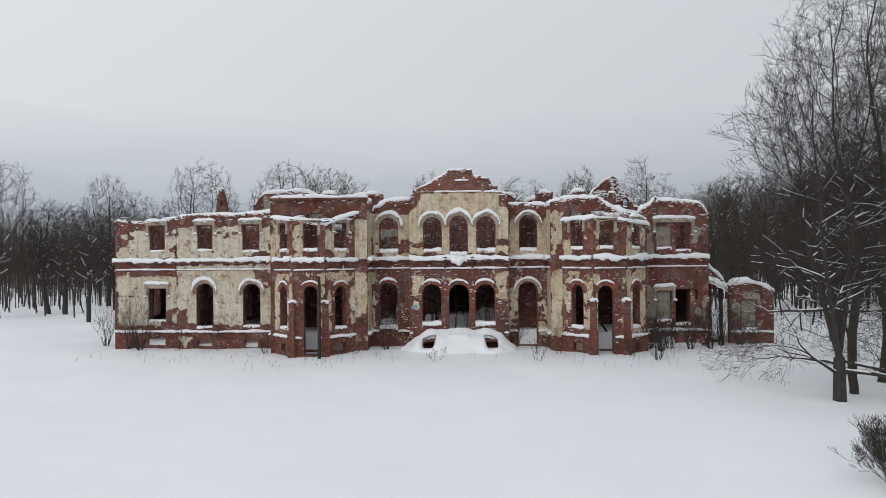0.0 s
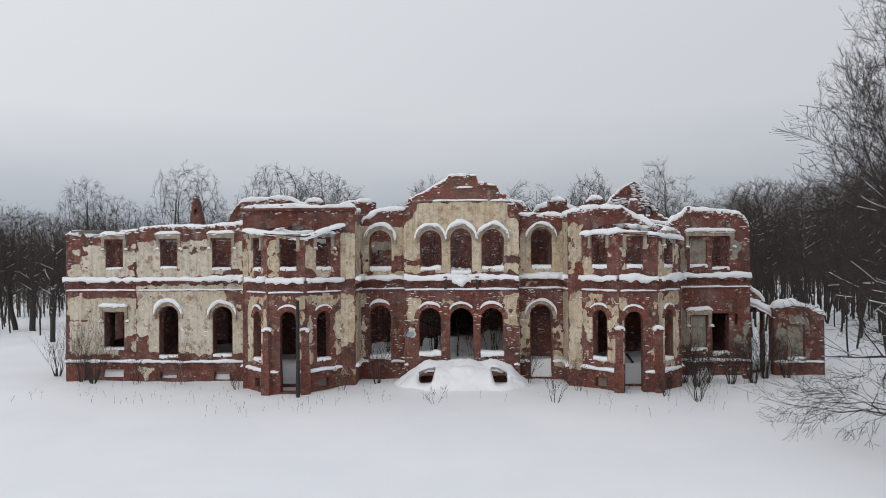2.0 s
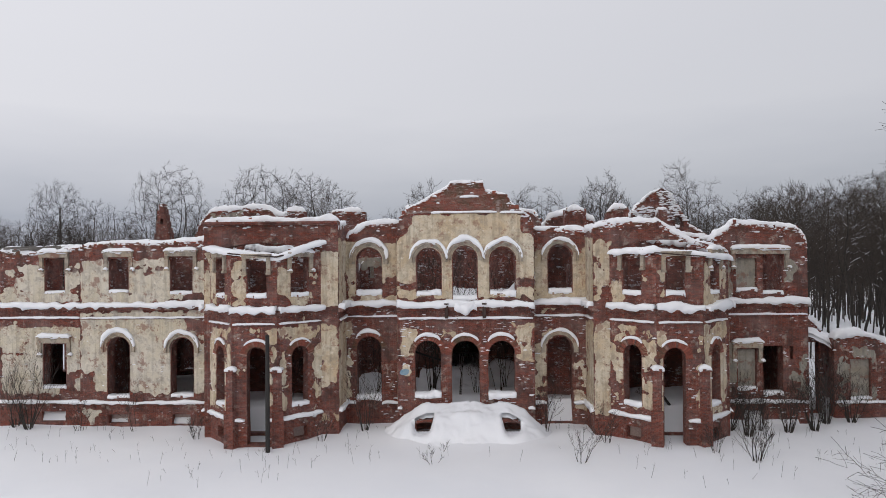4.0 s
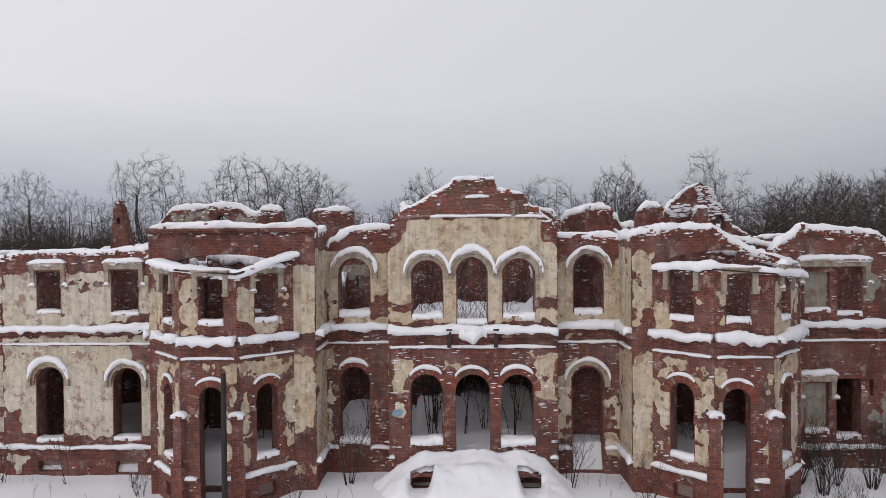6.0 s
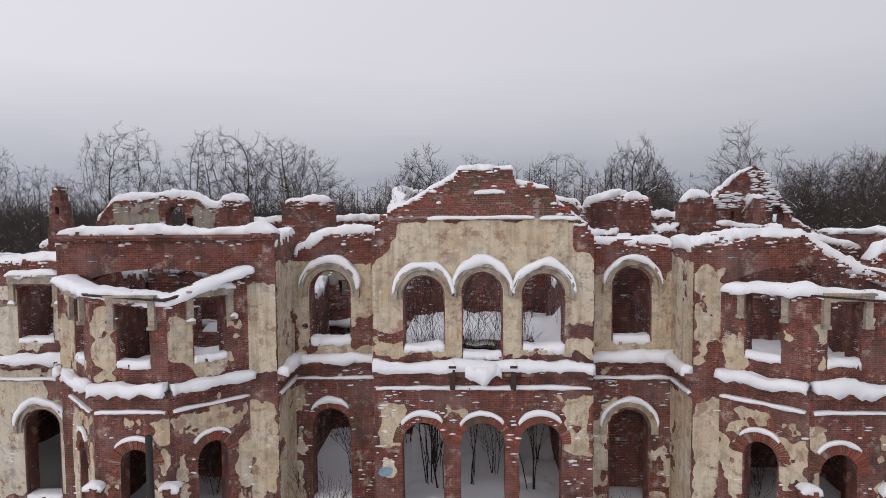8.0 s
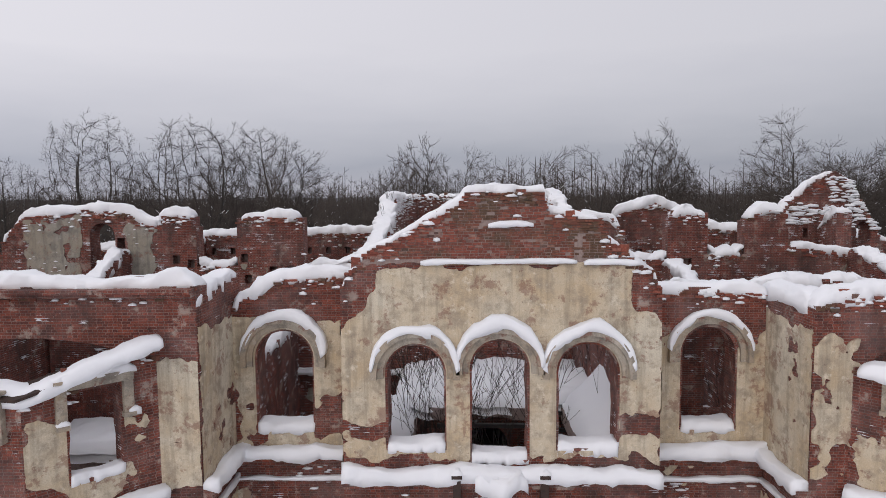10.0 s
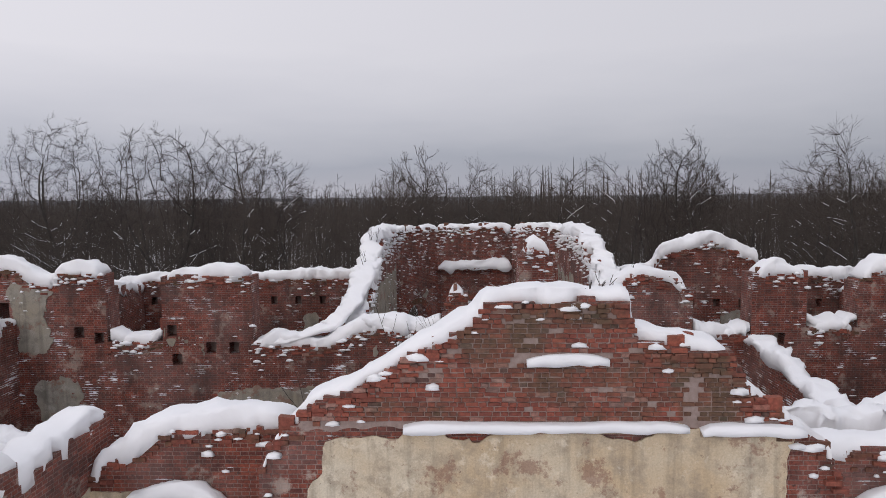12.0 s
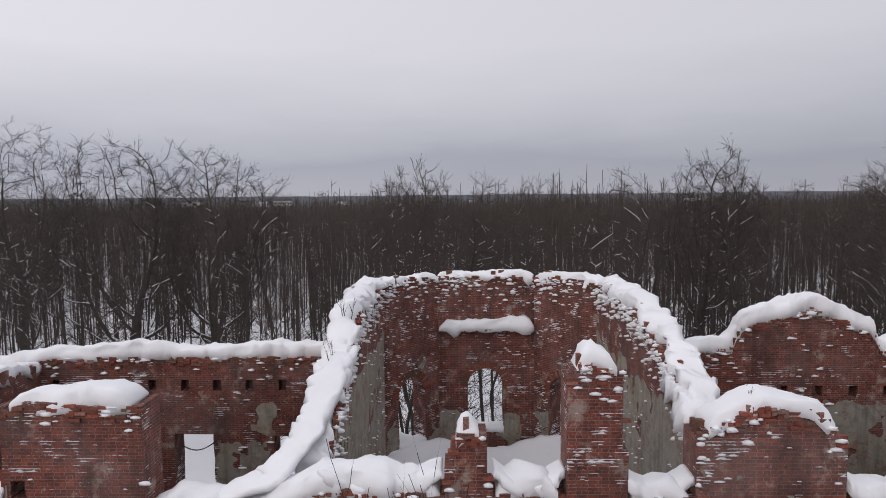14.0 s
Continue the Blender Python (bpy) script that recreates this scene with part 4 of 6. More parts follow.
dress(c1, 103, gaps=[(0.3, 8.6)])
for i, o in enumerate(ops[:3]):
    arch_hood(c1, o, seed=20 + i, snow=0.21, width=0.36, depth=0.3, drop=0.12, gap=0.1)
for i, o in enumerate(ops[3:]):
    wedge_arch(c1, o, 0.38, 0.05, seed=24 + i, snow=0.15)
    sill_snow(c1, o, seed=27 + i, height=0.4, out=0.2) if i != 1 else None
for o in ops[:3]:
    sill_snow(c1, o, seed=int(o[0] * 9), height=0.35)
moulding(c1, 14.45, 0.1, 0.12, None, u0=2.3, u1=6.65, name="gable_ledge", mat=MOULD)
ledge_snow(c1, 14.55, 0.16, 0.085, u0=2.3, u1=6.65, seed=3)
moulding(c1, 14.4, 0.1, 0.12, None, u0=6.85, u1=8.4, name="gable_ledge", mat=MOULD)
ledge_snow(c1, 14.5, 0.16, 0.1, u0=6.85, u1=8.4, seed=4)
top_snow(c1, 0.22, seed=5, thick=0.85, smooth=0, over=-0.1, drip=0.8, lump=1.7)
for x, z in ((-5.0, 13.6), (4.05, 13.5)):
    x += 0.005 if x > 0 else -0.005
    if x < 0:
        s = wall((x, 60.0), (x, 58.255), [(0, 13.4), (1.75, z)], (), parent=manor, seed=61, name="centre_side_wall", thick=0.6)
    else:
        s = wall((x, 58.255), (x, 60.0), [(0, z), (1.75, 13.3)], (), parent=manor, seed=62, name="centre_side_wall", thick=0.6)
    plaster(s, [(0, 1.7, 1.5, 7.2, 0.4), (0, 1.7, 8.5, 12.8, 0.7)], 63)

# right wing
X0 = 16.3
ops = at(X0, [(17.99, 19.37, 9.23, 11.33, "r"), (19.76, 21.13, 9.02, 11.51, "r"), (18.0, 19.28, 2.47, 5.15, "r"), (19.71, 21.04, 2.17, 5.38, "r"), (21.51, 21.74, 4.44, 5.34, "r"), (18.4, 19.6, 0.2, 1.0, "r")])
r1 = wall((X0, 60.1), (22.75, 60.1), pts_at(X0, [(16.3, 12.6), (17.4, 13.3), (17.8, 13.7), (20.5, 13.5), (22.2, 13.3), (22.75, 12.3)]), ops, parent=manor, seed=111, amp=0.14, name="wing_wall")
plaster(r1, [(0.3, 2.0, 2, 5.6, 0.15), (0.2, 1.4, 8.5, 11.6, 0.35), (4.8, 5.6, 9.2, 12.2, 0.1), (5.2, 6.4, 2.0, 5.0, 0.0)], 112, mat=PLASTER_GREY)
dress(r1, 113)
lintel_hood(r1, (ops[0][0], ops[1][1], 9.1, 11.5, "r"), 31)
lintel_hood(r1, ops[2], 32)
top_snow(r1, 0.4, seed=33)
for o in ops[:4]:
    sill_snow(r1, o, seed=34, height=0.25)

# end walls
e1 = wall((-33.505, 79.5), (-33.505, 60.005), [(0, 11.5), (10, 12.6), (19.5, 12.2)], [(4, 5.4, 9.3, 11.6, "r"), (12, 13.4, 9.3, 11.6, "r"), (4, 5.4, 2.6, 5.6, "r"), (12, 13.4, 2.6, 5.6, "r")], parent=manor, seed=121, amp=0.2, name="end_wall")
e2 = wall((22.755, 60.105), (22.755, 79.5), [(0, 12.3), (9, 13.4), (19.4, 13.0)], [(4, 5.4, 9.3, 11.6, "r"), (12, 13.4, 9.3, 11.6, "r")], parent=manor, seed=122, amp=0.2, name="end_wall")
top_snow(e1, 0.35, seed=35)
top_snow(e2, 0.35, seed=36)

# the long wall down the middle of the house
X0 = -33.0
SPINE = [(-33, 11.5), (-24, 12.4), (-23.2, 14.6), (-22.2, 15.6), (-20.0, 15.8), (-19.2, 15.9), (-17.4, 15.8), (-16.4, 15.2), (-15.75, 15.1), (-15.65, 15.6), (-14.1, 15.6), (-14.0, 13.2), (-12.1, 13.2), (-12.0, 15.5), (-9.0, 15.5), (-8.9, 13.1), (-6.5, 13.0), (-5.2, 13.6), (-2.5, 13.5),
         (-2.4, 14.0), (-2.15, 14.9), (-1.6, 14.8), (-1.45, 13.5), (0.1, 13.5), (0.18, 16.0), (0.5, 16.4), (1.35, 16.2), (1.42, 13.4), (2.9, 13.5)]
SPINE += [(2.95, 14.9), (4.2, 15.5), (5.5, 15.2), (5.95, 14.6), (6.05, 13.4), (7.9, 13.3), (7.95, 15.4), (9.75, 15.5), (9.8, 13.6), (11.4, 13.6), (11.45, 15.2), (12.4, 15.7), (13.3, 15.6), (13.4, 14.0), (16, 13.6), (22, 12.5)]
SOCK = [(-15.0, 13.55), (-14.3, 13.35), (-11.75, 13.6), (-11.6, 12.6), (3.6, 13.2), (4.6, 13.2), (8.9, 13.25), (-9.6, 13.0), (-10.4, 13.0)]
ops = at(X0, [(-30, -28.6, 2, 5.2, "r"), (-25, -23.6, 2, 5.2, "a"), (-20.6, -19.2, 2, 5.2, "a"), (-14.5, -13.0, 1.5, 5, "a"), (-8.7, -8.2, 9.8, 10.75, "r"), (-7.2, -5.6, 9.6, 11.0, "r"), (-7.6, -6.1, 1.5, 5.2, "a"), (-1.6, 0.6, 1.5, 5.6, "a"), (5.2, 6.7, 1.5, 5.4, "a"), (11.5, 13, 1.5, 5.2, "a"), (-19.1, -17.9, 13.0, 15.3, "a"), (-17.8, -17.4, 13.2, 14.6, "r")] + [(x - 0.17, x + 0.17, z - 0.2, z + 0.2, "r") for x, z in SOCK])
s1 = wall((X0, 70.0), (22.0, 70.0), pts_at(X0, SPINE), ops, mat=BRICK_IN, parent=manor, seed=131, amp=0.1, name="spine_wall", thick=0.85)
plaster(s1, at(X0, [(-22.4, -19.4, 12.6, 15.7, 0.45), (-17.3, -16.1, 12.8, 15.2, 0.4), (-16.6, -14.9, 10.4, 12.0, 0.5), (-10.1, -5.8, 10.6, 11.6, 0.55), (4, 9, 9.5, 12, 0.3)]), 132, mat=PLASTER_GREY)
sockets(s1, [(x - X0, z) for x, z in SOCK])
torn_edge(s1, 133, clumps=9)
wall_clumps(s1, 520, 134, z0=8.5, size=(0.015, 0.065))
top_snow(s1, 0.42, seed=37, thick=0.85, smooth=2)

BEAMS = [-7.3 - 1.18 * k for k in range(12)]
# rear wall and the half-octagon hall at the back
X0 = -33.0
ops = at(X0, [(-12.49, -11.04, 8.5, 11.4, "r"), (-8.84, -7.6, 8.5, 11.33, "r"), (-17.5, -16, 8.5, 11.4, "r"), (-24, -22.5, 8.5, 11.4, "r"), (-12.5, -11, 2, 5.6, "a"), (-24, -22.5, 2, 5.6, "a"), (-18, -16.5, 2, 5.6, "a")] + [(x - 0.15, x + 0.15, 13.0, 13.4, "r") for x in BEAMS])
b1 = wall((X0, 79.0), (-5.95, 79.0), pts_at(X0, [(-33, 12.6), (-20, 13.6), (-17, 14.2), (-6, 14.25)]), ops, mat=BRICK_IN, parent=manor, seed=141, amp=0.07, name="rear_wall")
plaster(b1, at(X0, [(-11.0, -9.0, 8.0, 11.2, 0.35), (-9.9, -8.7, 11.3, 12.6, 0.3)]), 142, mat=PLASTER_GREY)
sockets(b1, [(x - X0, 13.2) for x in BEAMS])
torn_edge(b1, 145)
wall_clumps(b1, 160, 146, z0=9)
top_snow(b1, 0.5, seed=38)
BEAMS_R = [5.6 + 1.2 * k for k in range(12)]
X0 = 4.05
ops = at(X0, [(13.5, 15, 8.5, 11.4, "r"), (6, 7.3, 9.0, 11.3, "a"), (18, 19.4, 8.5, 11.4, "r"), (8, 9.5, 2, 5.6, "a"), (13.5, 15, 2, 5.6, "a")] + [(x - 0.15, x + 0.15, 12.75, 13.15, "r") for x in BEAMS_R])
b2 = wall((X0, 79.0), (22.75, 79.0), pts_at(X0, [(4.05, 14.3), (7.3, 14.4), (7.7, 15.2), (10.1, 15.9), (12.0, 15.2), (12.6, 14.4), (22, 13.8)]), ops, mat=BRICK_IN, parent=manor, seed=143, amp=0.08, name="rear_wall")
plaster(b2, at(X0, [(10.6, 14, 9, 12.6, 0.6), (6.6, 8.5, 10.4, 12.0, 0.3)]), 144, mat=PLASTER_GREY)
sockets(b2, [(x - X0, 12.95) for x in BEAMS_R])
torn_edge(b2, 147)
wall_clumps(b2, 160, 148, z0=9)
top_snow(b2, 0.55, seed=39)
HALL = [((-5.2, 71.3), (-5.2, 81.9), [(0, 13.2), (0.8, 14.2), (3.0, 15.2), (5.0, 16.2), (10.6, 16.4)], [(1.2, 2.6, 8.6, 11.0, "a"), (4.6, 5.9, 8.6, 11.2, "a")]),
        ((-5.2, 81.9), (-3.07, 84.0), 16.4, [(0.75, 2.2, 9.4, 12.35, "a")]),
        ((-3.07, 84.0), (1.07, 84.0), 16.45, [(1.28, 2.8, 9.7, 12.43, "a")]),
        ((1.07, 84.0), (3.3, 81.8), 16.4, [(0.85, 2.3, 9.4, 12.35, "a")]),
        ((3.3, 81.8), (3.3, 70.6), [(0, 16.4), (4.6, 16.4), (7.0, 16.0), (9.5, 15.2), (11.2, 14.0)], [(4.0, 5.4, 8.6, 11.2, "a")])]
for i, (p, q, prof, o) in enumerate(HALL):
    h = wall(p, q, prof, o, mat=BRICK_IN, parent=manor, seed=150 + i, amp=0.1, name="hall_wall", thick=0.8)
    torn_edge(h, 300 + i, clumps=12)
    edge_clumps(h, 18, 305 + i, reach=0.5, size=(0.025, 0.1))
    wall_clumps(h, 120, 310 + i, z0=10, size=(0.015, 0.06))
    top_snow(h, 0.36 if i not in (1, 2, 3) else 0.3, seed=160 + i, over=0.1, lump=2.6, drip=1.4)
    if i in (0, 4):
        plaster(h, [(0, 11, 8.4, 14.5, 0.55)], 170 + i, mat=PLASTER_GREY)
    else:
        plaster(h, [(0, 1.0, 8.4, 10.8, 0.35), (2.4, 4, 8.4, 10.6, 0.25)], 170 + i, mat=PLASTER_GREY)
        wedge_arch(h, o[0], 0.3, 0.03, seed=i)
        sill_snow(h, o[0], seed=i, height=0.3)
    if i == 2:
        moulding(h, 14.05, 0.14, 0.3, None, u0=0.0, u1=4.1, name="inner_ledge", mat=BRICK_IN)
        ledge_snow(h, 14.19, 0.34, 0.45, u0=0.05, u1=4.1, seed=6)
# cross walls
for i, (p, q, prof) in enumerate((((-17.2, 60.5), (-17.2, 70.0), [(0, 12.3), (4, 11.5), (6, 12.5), (9.5, 14.0)]), ((-9.3, 60.6), (-9.3, 70), [(0, 12.3), (1.2, 10.4), (8.0, 10.2), (9.4, 11.0)]), ((4.3, 60.5), (4.3, 70), [(0, 13.0), (3, 12.2), (6, 10.5), (9.5, 12.5)]), ((8.4, 60.5), (8.4, 70), [(0, 13.1), (5, 12.4), (9.5, 13.2)]), ((16.8, 60.5), (16.8, 70), [(0, 12.0), (5, 12.6), (9.5, 13.8)]),
                     ((-17.2, 70.9), (-17.2, 79), [(0, 14.2), (8, 14)]), ((16.8, 70.9), (16.8, 79), [(0, 15.5), (3, 14), (8, 13.5)]), ((-26, 60.5), (-26, 79), [(0, 11.8), (18, 12)]))):
    h = wall(p, q, prof, (), mat=BRICK_IN, parent=manor, seed=180 + i, amp=0.15, name="cross_wall", thick=0.7)
    top_snow(h, 0.36, seed=190 + i, thick=0.7, lump=2.4, drip=1.1)
# far left chimney stack
ch = wall((-29.6, 74.9), (-28.0, 74.9), [(0, 13.5), (0.25, 15.5), (0.4, 16.6), (0.75, 16.8), (1.1, 15.4), (1.6, 13.2)], [(0.55, 0.85, 14.9, 15.4, "a")], parent=manor, seed=201, amp=0.1, name="chimney_stack", thick=0.9)
top_snow(ch, 0.25, seed=44, thick=0.9, over=0.05)

stack = wall((13.8, 72.5), (22.3, 72.5), pts_at(13.8, [(13.8, 14.3), (14.3, 15.4), (15.8, 16.9), (16.8, 17.3), (17.6, 17.0), (18.3, 15.8), (19.2, 14.2), (22.3, 12.4)]), [(4.2, 4.9, 14.0, 15.0, "a"), (1.6, 1.85, 14.2, 14.7, "r")], mat=BRICK_IN, parent=manor, seed=211, amp=0.2, name="gable_stump", thick=1.0)
torn_edge(stack, 212, rows=9, density=0.6, clumps=16)
wall_clumps(stack, 260, 213, z0=14.6, size=(0.05, 0.16))
top_snow(stack, 0.24, seed=214, thick=1.0, smooth=0, over=-0.2, lump=2.4, drip=1.0)
for i, (p, q, prof) in enumerate((((8.2, 64.5), (16.4, 64.5), [(0, 12.2), (2.0, 12.9), (4.5, 13.0), (6.5, 12.5), (8.2, 12.6)]), ((-17.0, 63.5), (-10.0, 63.5), [(0, 12.4), (3, 12.0), (7, 11.0)]), ((4.4, 62.3), (8.2, 62.3), [(0, 12.6), (1.5, 12.9), (3.8, 12.7)]))):
    h = wall(p, q, prof, [(2.4, 3.4, 8.8, 11.0, "r")], mat=BRICK_IN, parent=manor, seed=220 + i, amp=0.15, name="inner_wall", thick=0.6)
    torn_edge(h, 230 + i)
    top_snow(h, 0.5, seed=240 + i, thick=0.6, over=0.4, lump=1.7, drip=1.1)
for w_, n_, sd in ((w1, 20, 1), (w2, 25, 2), (k1, 70, 3), (k2, 50, 4), (c1, 130, 5), (r1, 120, 6)):
    torn_edge(w_, 250 + sd)
    wall_clumps(w_, n_, 260 + sd, z0=0.4, z1=8 if sd != 6 else None)
for w_ in (tl, tr):
    torn_edge(w_, 271)

# ---- low ruined wing beside the house ----
wing = thing("ruined_outbuilding", "low roofless brick outbuilding with collapsed snowy top", "ruin")
a1 = wall((25.3, 61.6), (29.4, 61.6), [(0, 5.7), (1.5, 6.1), (3.2, 5.6), (4.1, 5.2)], [(0.001 + 1.1, 2.5, 1.5, 4.2, "r")], parent=wing, seed=281, amp=0.2, name="front_wall", thick=0.6)
bm = bmesh.new()
add_box(bm, 1.0, 2.6, 0.25, 0.5, 1.4, 4.3)
part("blocked_window", bm, PLASTER_GREY, a1[0])
plaster(a1, [(0.2, 2.9, 1.0, 5.0, 0.15)], 282, mat=PLASTER_GREY)
sill_snow(a1, a1[2][0], thick=0.6)
moulding(a1, 1.1, 0.14, 0.12, None, name="plinth_ledge")
ledge_snow(a1, 1.24, 0.2, 0.14, seed=283)
a2 = wall((29.4, 61.605), (29.4, 70), [(0, 5.2), (8.4, 4.6)], [(3, 4.2, 1.5, 4, "r")], parent=wing, seed=284, amp=0.2, name="side_wall", thick=0.6)
a3 = wall((23.6, 63.2), (25.3, 63.2), [(0, 7.6), (1.7, 6.2)], [(0.6, 1.5, 0.2, 5.2, "r")], parent=wing, seed=285, amp=0.2, name="link_wall", thick=0.5)
for k_, (w_, h_) in enumerate(((a1, 0.45), (a2, 0.4), (a3, 0.4))):
    torn_edge(w_, 286 + k_)
    wall_clumps(w_, 30, 289 + k_)
    top_snow(w_, h_, seed=287 + k_, thick=0.6, over=0.3)


def drift(name, x0, x1, y0, y1, fz, label, step=0.25, skirt=0.4, part_at=0.0):
    """A sheet of lying snow with a rounded edge."""
    nx, ny = int((x1 - x0) / step) + 1, int((y1 - y0) / step) + 1
    X, Y = np.meshgrid(np.linspace(x0, x1, nx), np.linspace(y0, y1, ny), indexing="ij")
    e = np.minimum(np.minimum(X - x0, x1 - X), np.minimum(Y - y0, y1 - Y))
    Z = fz(X, Y) - skirt * (1 - np.sqrt(np.clip(1 - (1 - np.clip(e / skirt, 0, 1)) ** 2, 0, 1)))
    cx, cy, cz = (x0 + x1) / 2, (y0 + y1) / 2, float(Z.mean())
    verts = np.stack([X - cx, Y - cy, Z - cz], -1).reshape(-1, 3).tolist()
    n = len(verts)
    verts += [(v[0], v[1], v[2] - 0.3) for v in verts]
    a = (np.arange(nx - 1)[:, None] * ny + np.arange(ny - 1)[None, :]).ravel()
    faces = np.stack([a, a + ny, a + ny + 1, a + 1], -1).tolist() + np.stack([a + 1 + n, a + ny + 1 + n, a + ny + n, a + n], -1).tolist()
    if part_at:
        faces = [fc for fc in faces if max(verts[v][2] for v in fc) - min(verts[v][2] for v in fc) < part_at]
    ob = link_mesh(name, verts, faces, SNOW, None, smooth=True)
    ob.location = (cx, cy, cz)
    return tagged(ob, label, "snow", "drifts on the ruin")


drift("snow_drift", 23.0, 29.6, 61.9, 70, lambda x, y: 6.1 - 0.28 * (x - 23) + 0.35 * (y - 62) * 0.3 + 1.2 * np.exp(-(x - 23) / 1.2) + 0.9 * (fbm(x * 0.9, y * 0.9, 3, 3) - 0.5), "lumpy snow over the outbuilding's fallen roof")
# porch terrace: two low vault mouths under the snow
porch = thing("porch_terrace", "brick porch terrace buried in snow, two dark vault mouths", "porch")
pw = wall((-4.2, 57.0), (3.5, 57.0), [(0, 0.6), (0.7, 1.15), (3.8, 1.3), (7.0, 1.15), (7.7, 0.5)], [(0.5, 1.75, 0.3, 0.98, "s"), (5.95, 7.2, 0.25, 0.98, "s")], parent=porch, seed=291, amp=0.05, name="front_wall", thick=0.6)


def porch_snow(x, y):
    s = np.abs(x + 0.4)
    t = np.clip((y - 54.4) / 2.7, 0, 1)
    z = 0.1 + 1.5 * t * t * (3 - 2 * t) + 0.5 * np.clip((y - 57.1) / 1.0, 0, 1)
    z = z - 1.9 * np.clip((s - 2.6) / 3.0, 0, 1) ** 1.3
    mouth = np.exp(-((s - 2.85) / 0.62) ** 6)
    z = z * (1 - mouth) + np.where(y < 56.95, np.minimum(z, 0.42), z) * mouth
    z = z + 0.22 * np.exp(-(s / 0.8) ** 4) * np.exp(-((y - 56.6) / 0.4) ** 2)
    return z + 0.6 * (fbm(x * 0.9, y * 0.9, 7, 4) - 0.5) - 0.35 * (t < 0.02)


drift("snow_drift", -6.0, 5.2, 54.0, 58.2, porch_snow, "deep uneven snow heaped over the porch terrace", step=0.11, part_at=0.6)
# dark eave boards under the bay snow
for pts, zz in ((((-17.25, 56.9), (-15.0, 54.75), (-12.05, 54.75), (-9.7, 57.0)), (12.2, 11.85, 11.62, 12.35)), (((8.7, 56.9), (11.0, 54.75), (13.9, 54.75), (16.2, 56.9)), (11.7, 11.7, 11.45, 11.3))):
    eave = thing("eave_board", "rusted sheet edge sagging under the bay's snow", "eave")
    for (p, q), (za, zb2) in zip(zip(pts, pts[1:]), zip(zz, zz[1:])):
        dx, dy = q[0] - p[0], q[1] - p[1]
        nx_, ny_ = -dy / math.hypot(dx, dy) * 0.85, dx / math.hypot(dx, dy) * 0.85
        vs = [(p[0], p[1], za), (q[0], q[1], zb2), (q[0] + nx_, q[1] + ny_, zb2 + 0.1), (p[0] + nx_, p[1] + ny_, za + 0.1)]
        vs += [(x_, y_, z_ + 0.07) for x_, y_, z_ in vs]
        link_mesh("sheet", vs, [(0, 3, 2, 1), (4, 5, 6, 7), (0, 1, 5, 4), (1, 2, 6, 5), (2, 3, 7, 6), (3, 0, 4, 7)], IRON, eave)

# ---- laid bricks of the gable, each by itself where the camera passes close ----
def gable_bricks():
    wall_ob, prof, _, length = c1
    us, zs = [p[0] for p in prof], [p[1] for p in prof]
    plaster(c1, [(0.3, 8.75, 14.62, 16.75, 3.0)], 103, mat=MORTAR, off=0.004, name="mortar_bed", rough=0.1)
    rnd = random.Random(9)
    shapes = {}
    for key, lb in (("stretcher", 0.196), ("header", 0.111)):
        for v_ in range(3):
            r2 = random.Random(v_ + len(key))
            bm = bmesh.new()
            add_box(bm, -lb / 2, lb / 2, -0.02, 0.06, -0.0305, 0.0305, 0.006, r2)
            bmesh.ops.bevel(bm, geom=[e for e in bm.edges], offset=0.006, segments=1, affect="EDGES")
            me = bpy.data.meshes.new("brick")
            bm.to_mesh(me)
            bm.free()
            me.materials.append(LOOSE)
            shapes[key, v_] = me
    row = 0
    singles, verts, faces = 0, [], []
    z = 14.66
    while z < 16.6:
        u = 0.35 - 0.06 * (row % 2)
        flip = row % 3
        while u < length - 0.3:
            key = "stretcher" if (row % 2 == 0) != (rnd.random() < 0.25) else "header"
            lb = 0.21 if key == "stretcher" else 0.125
            top = float(np.interp(u + lb / 2, us, zs))
            edge = top - z
            hole = (abs(u - 4.65) < 0.75 and abs(z - 15.62) < 0.06) or rnd.random() < (0.02 if edge > 0.5 else 0.1)
            beside = 6.68 < u + lb / 2 < 6.82 and z < 15.3
            if edge > 0.03 and not hole and not beside:
                loose = max(0.0, 1 - edge / 0.5)
                w = rnd.uniform(-0.012, 0.008) - loose * rnd.uniform(0, 0.05)
                place = Vector((u + lb / 2 + rnd.uniform(-0.003, 0.003), w, z + rnd.uniform(-0.003, 0.003)))
                turn = Euler((0, rnd.gauss(0, 0.01 + 0.02 * loose), rnd.gauss(0, 0.015 + 0.04 * loose)))
                me = shapes[key, rnd.randrange(3)]
                if singles < 300 and z > 15.3:
                    ob = new("brick", me)
                    ob.parent = wall_ob
                    ob.matrix_basis = Matrix.LocRotScale(place, turn, None)
                    singles += 1
                else:
                    m_ = Matrix.LocRotScale(place, turn, None)
                    k = len(verts)
                    verts += [tuple(m_ @ v.co) for v in me.vertices]
                    faces += [[k + q for q in p.vertices] for p in me.polygons]
            u += lb
        z += 0.0765
        row += 1
    tagged(link_mesh("laid_bricks", verts, faces, LOOSE, wall_ob), kind="stuff")


gable_bricks()
ledge_snow(c1, 15.58, 0.1, 0.1, u0=4.2, u1=5.45, seed=12, back=0.02)

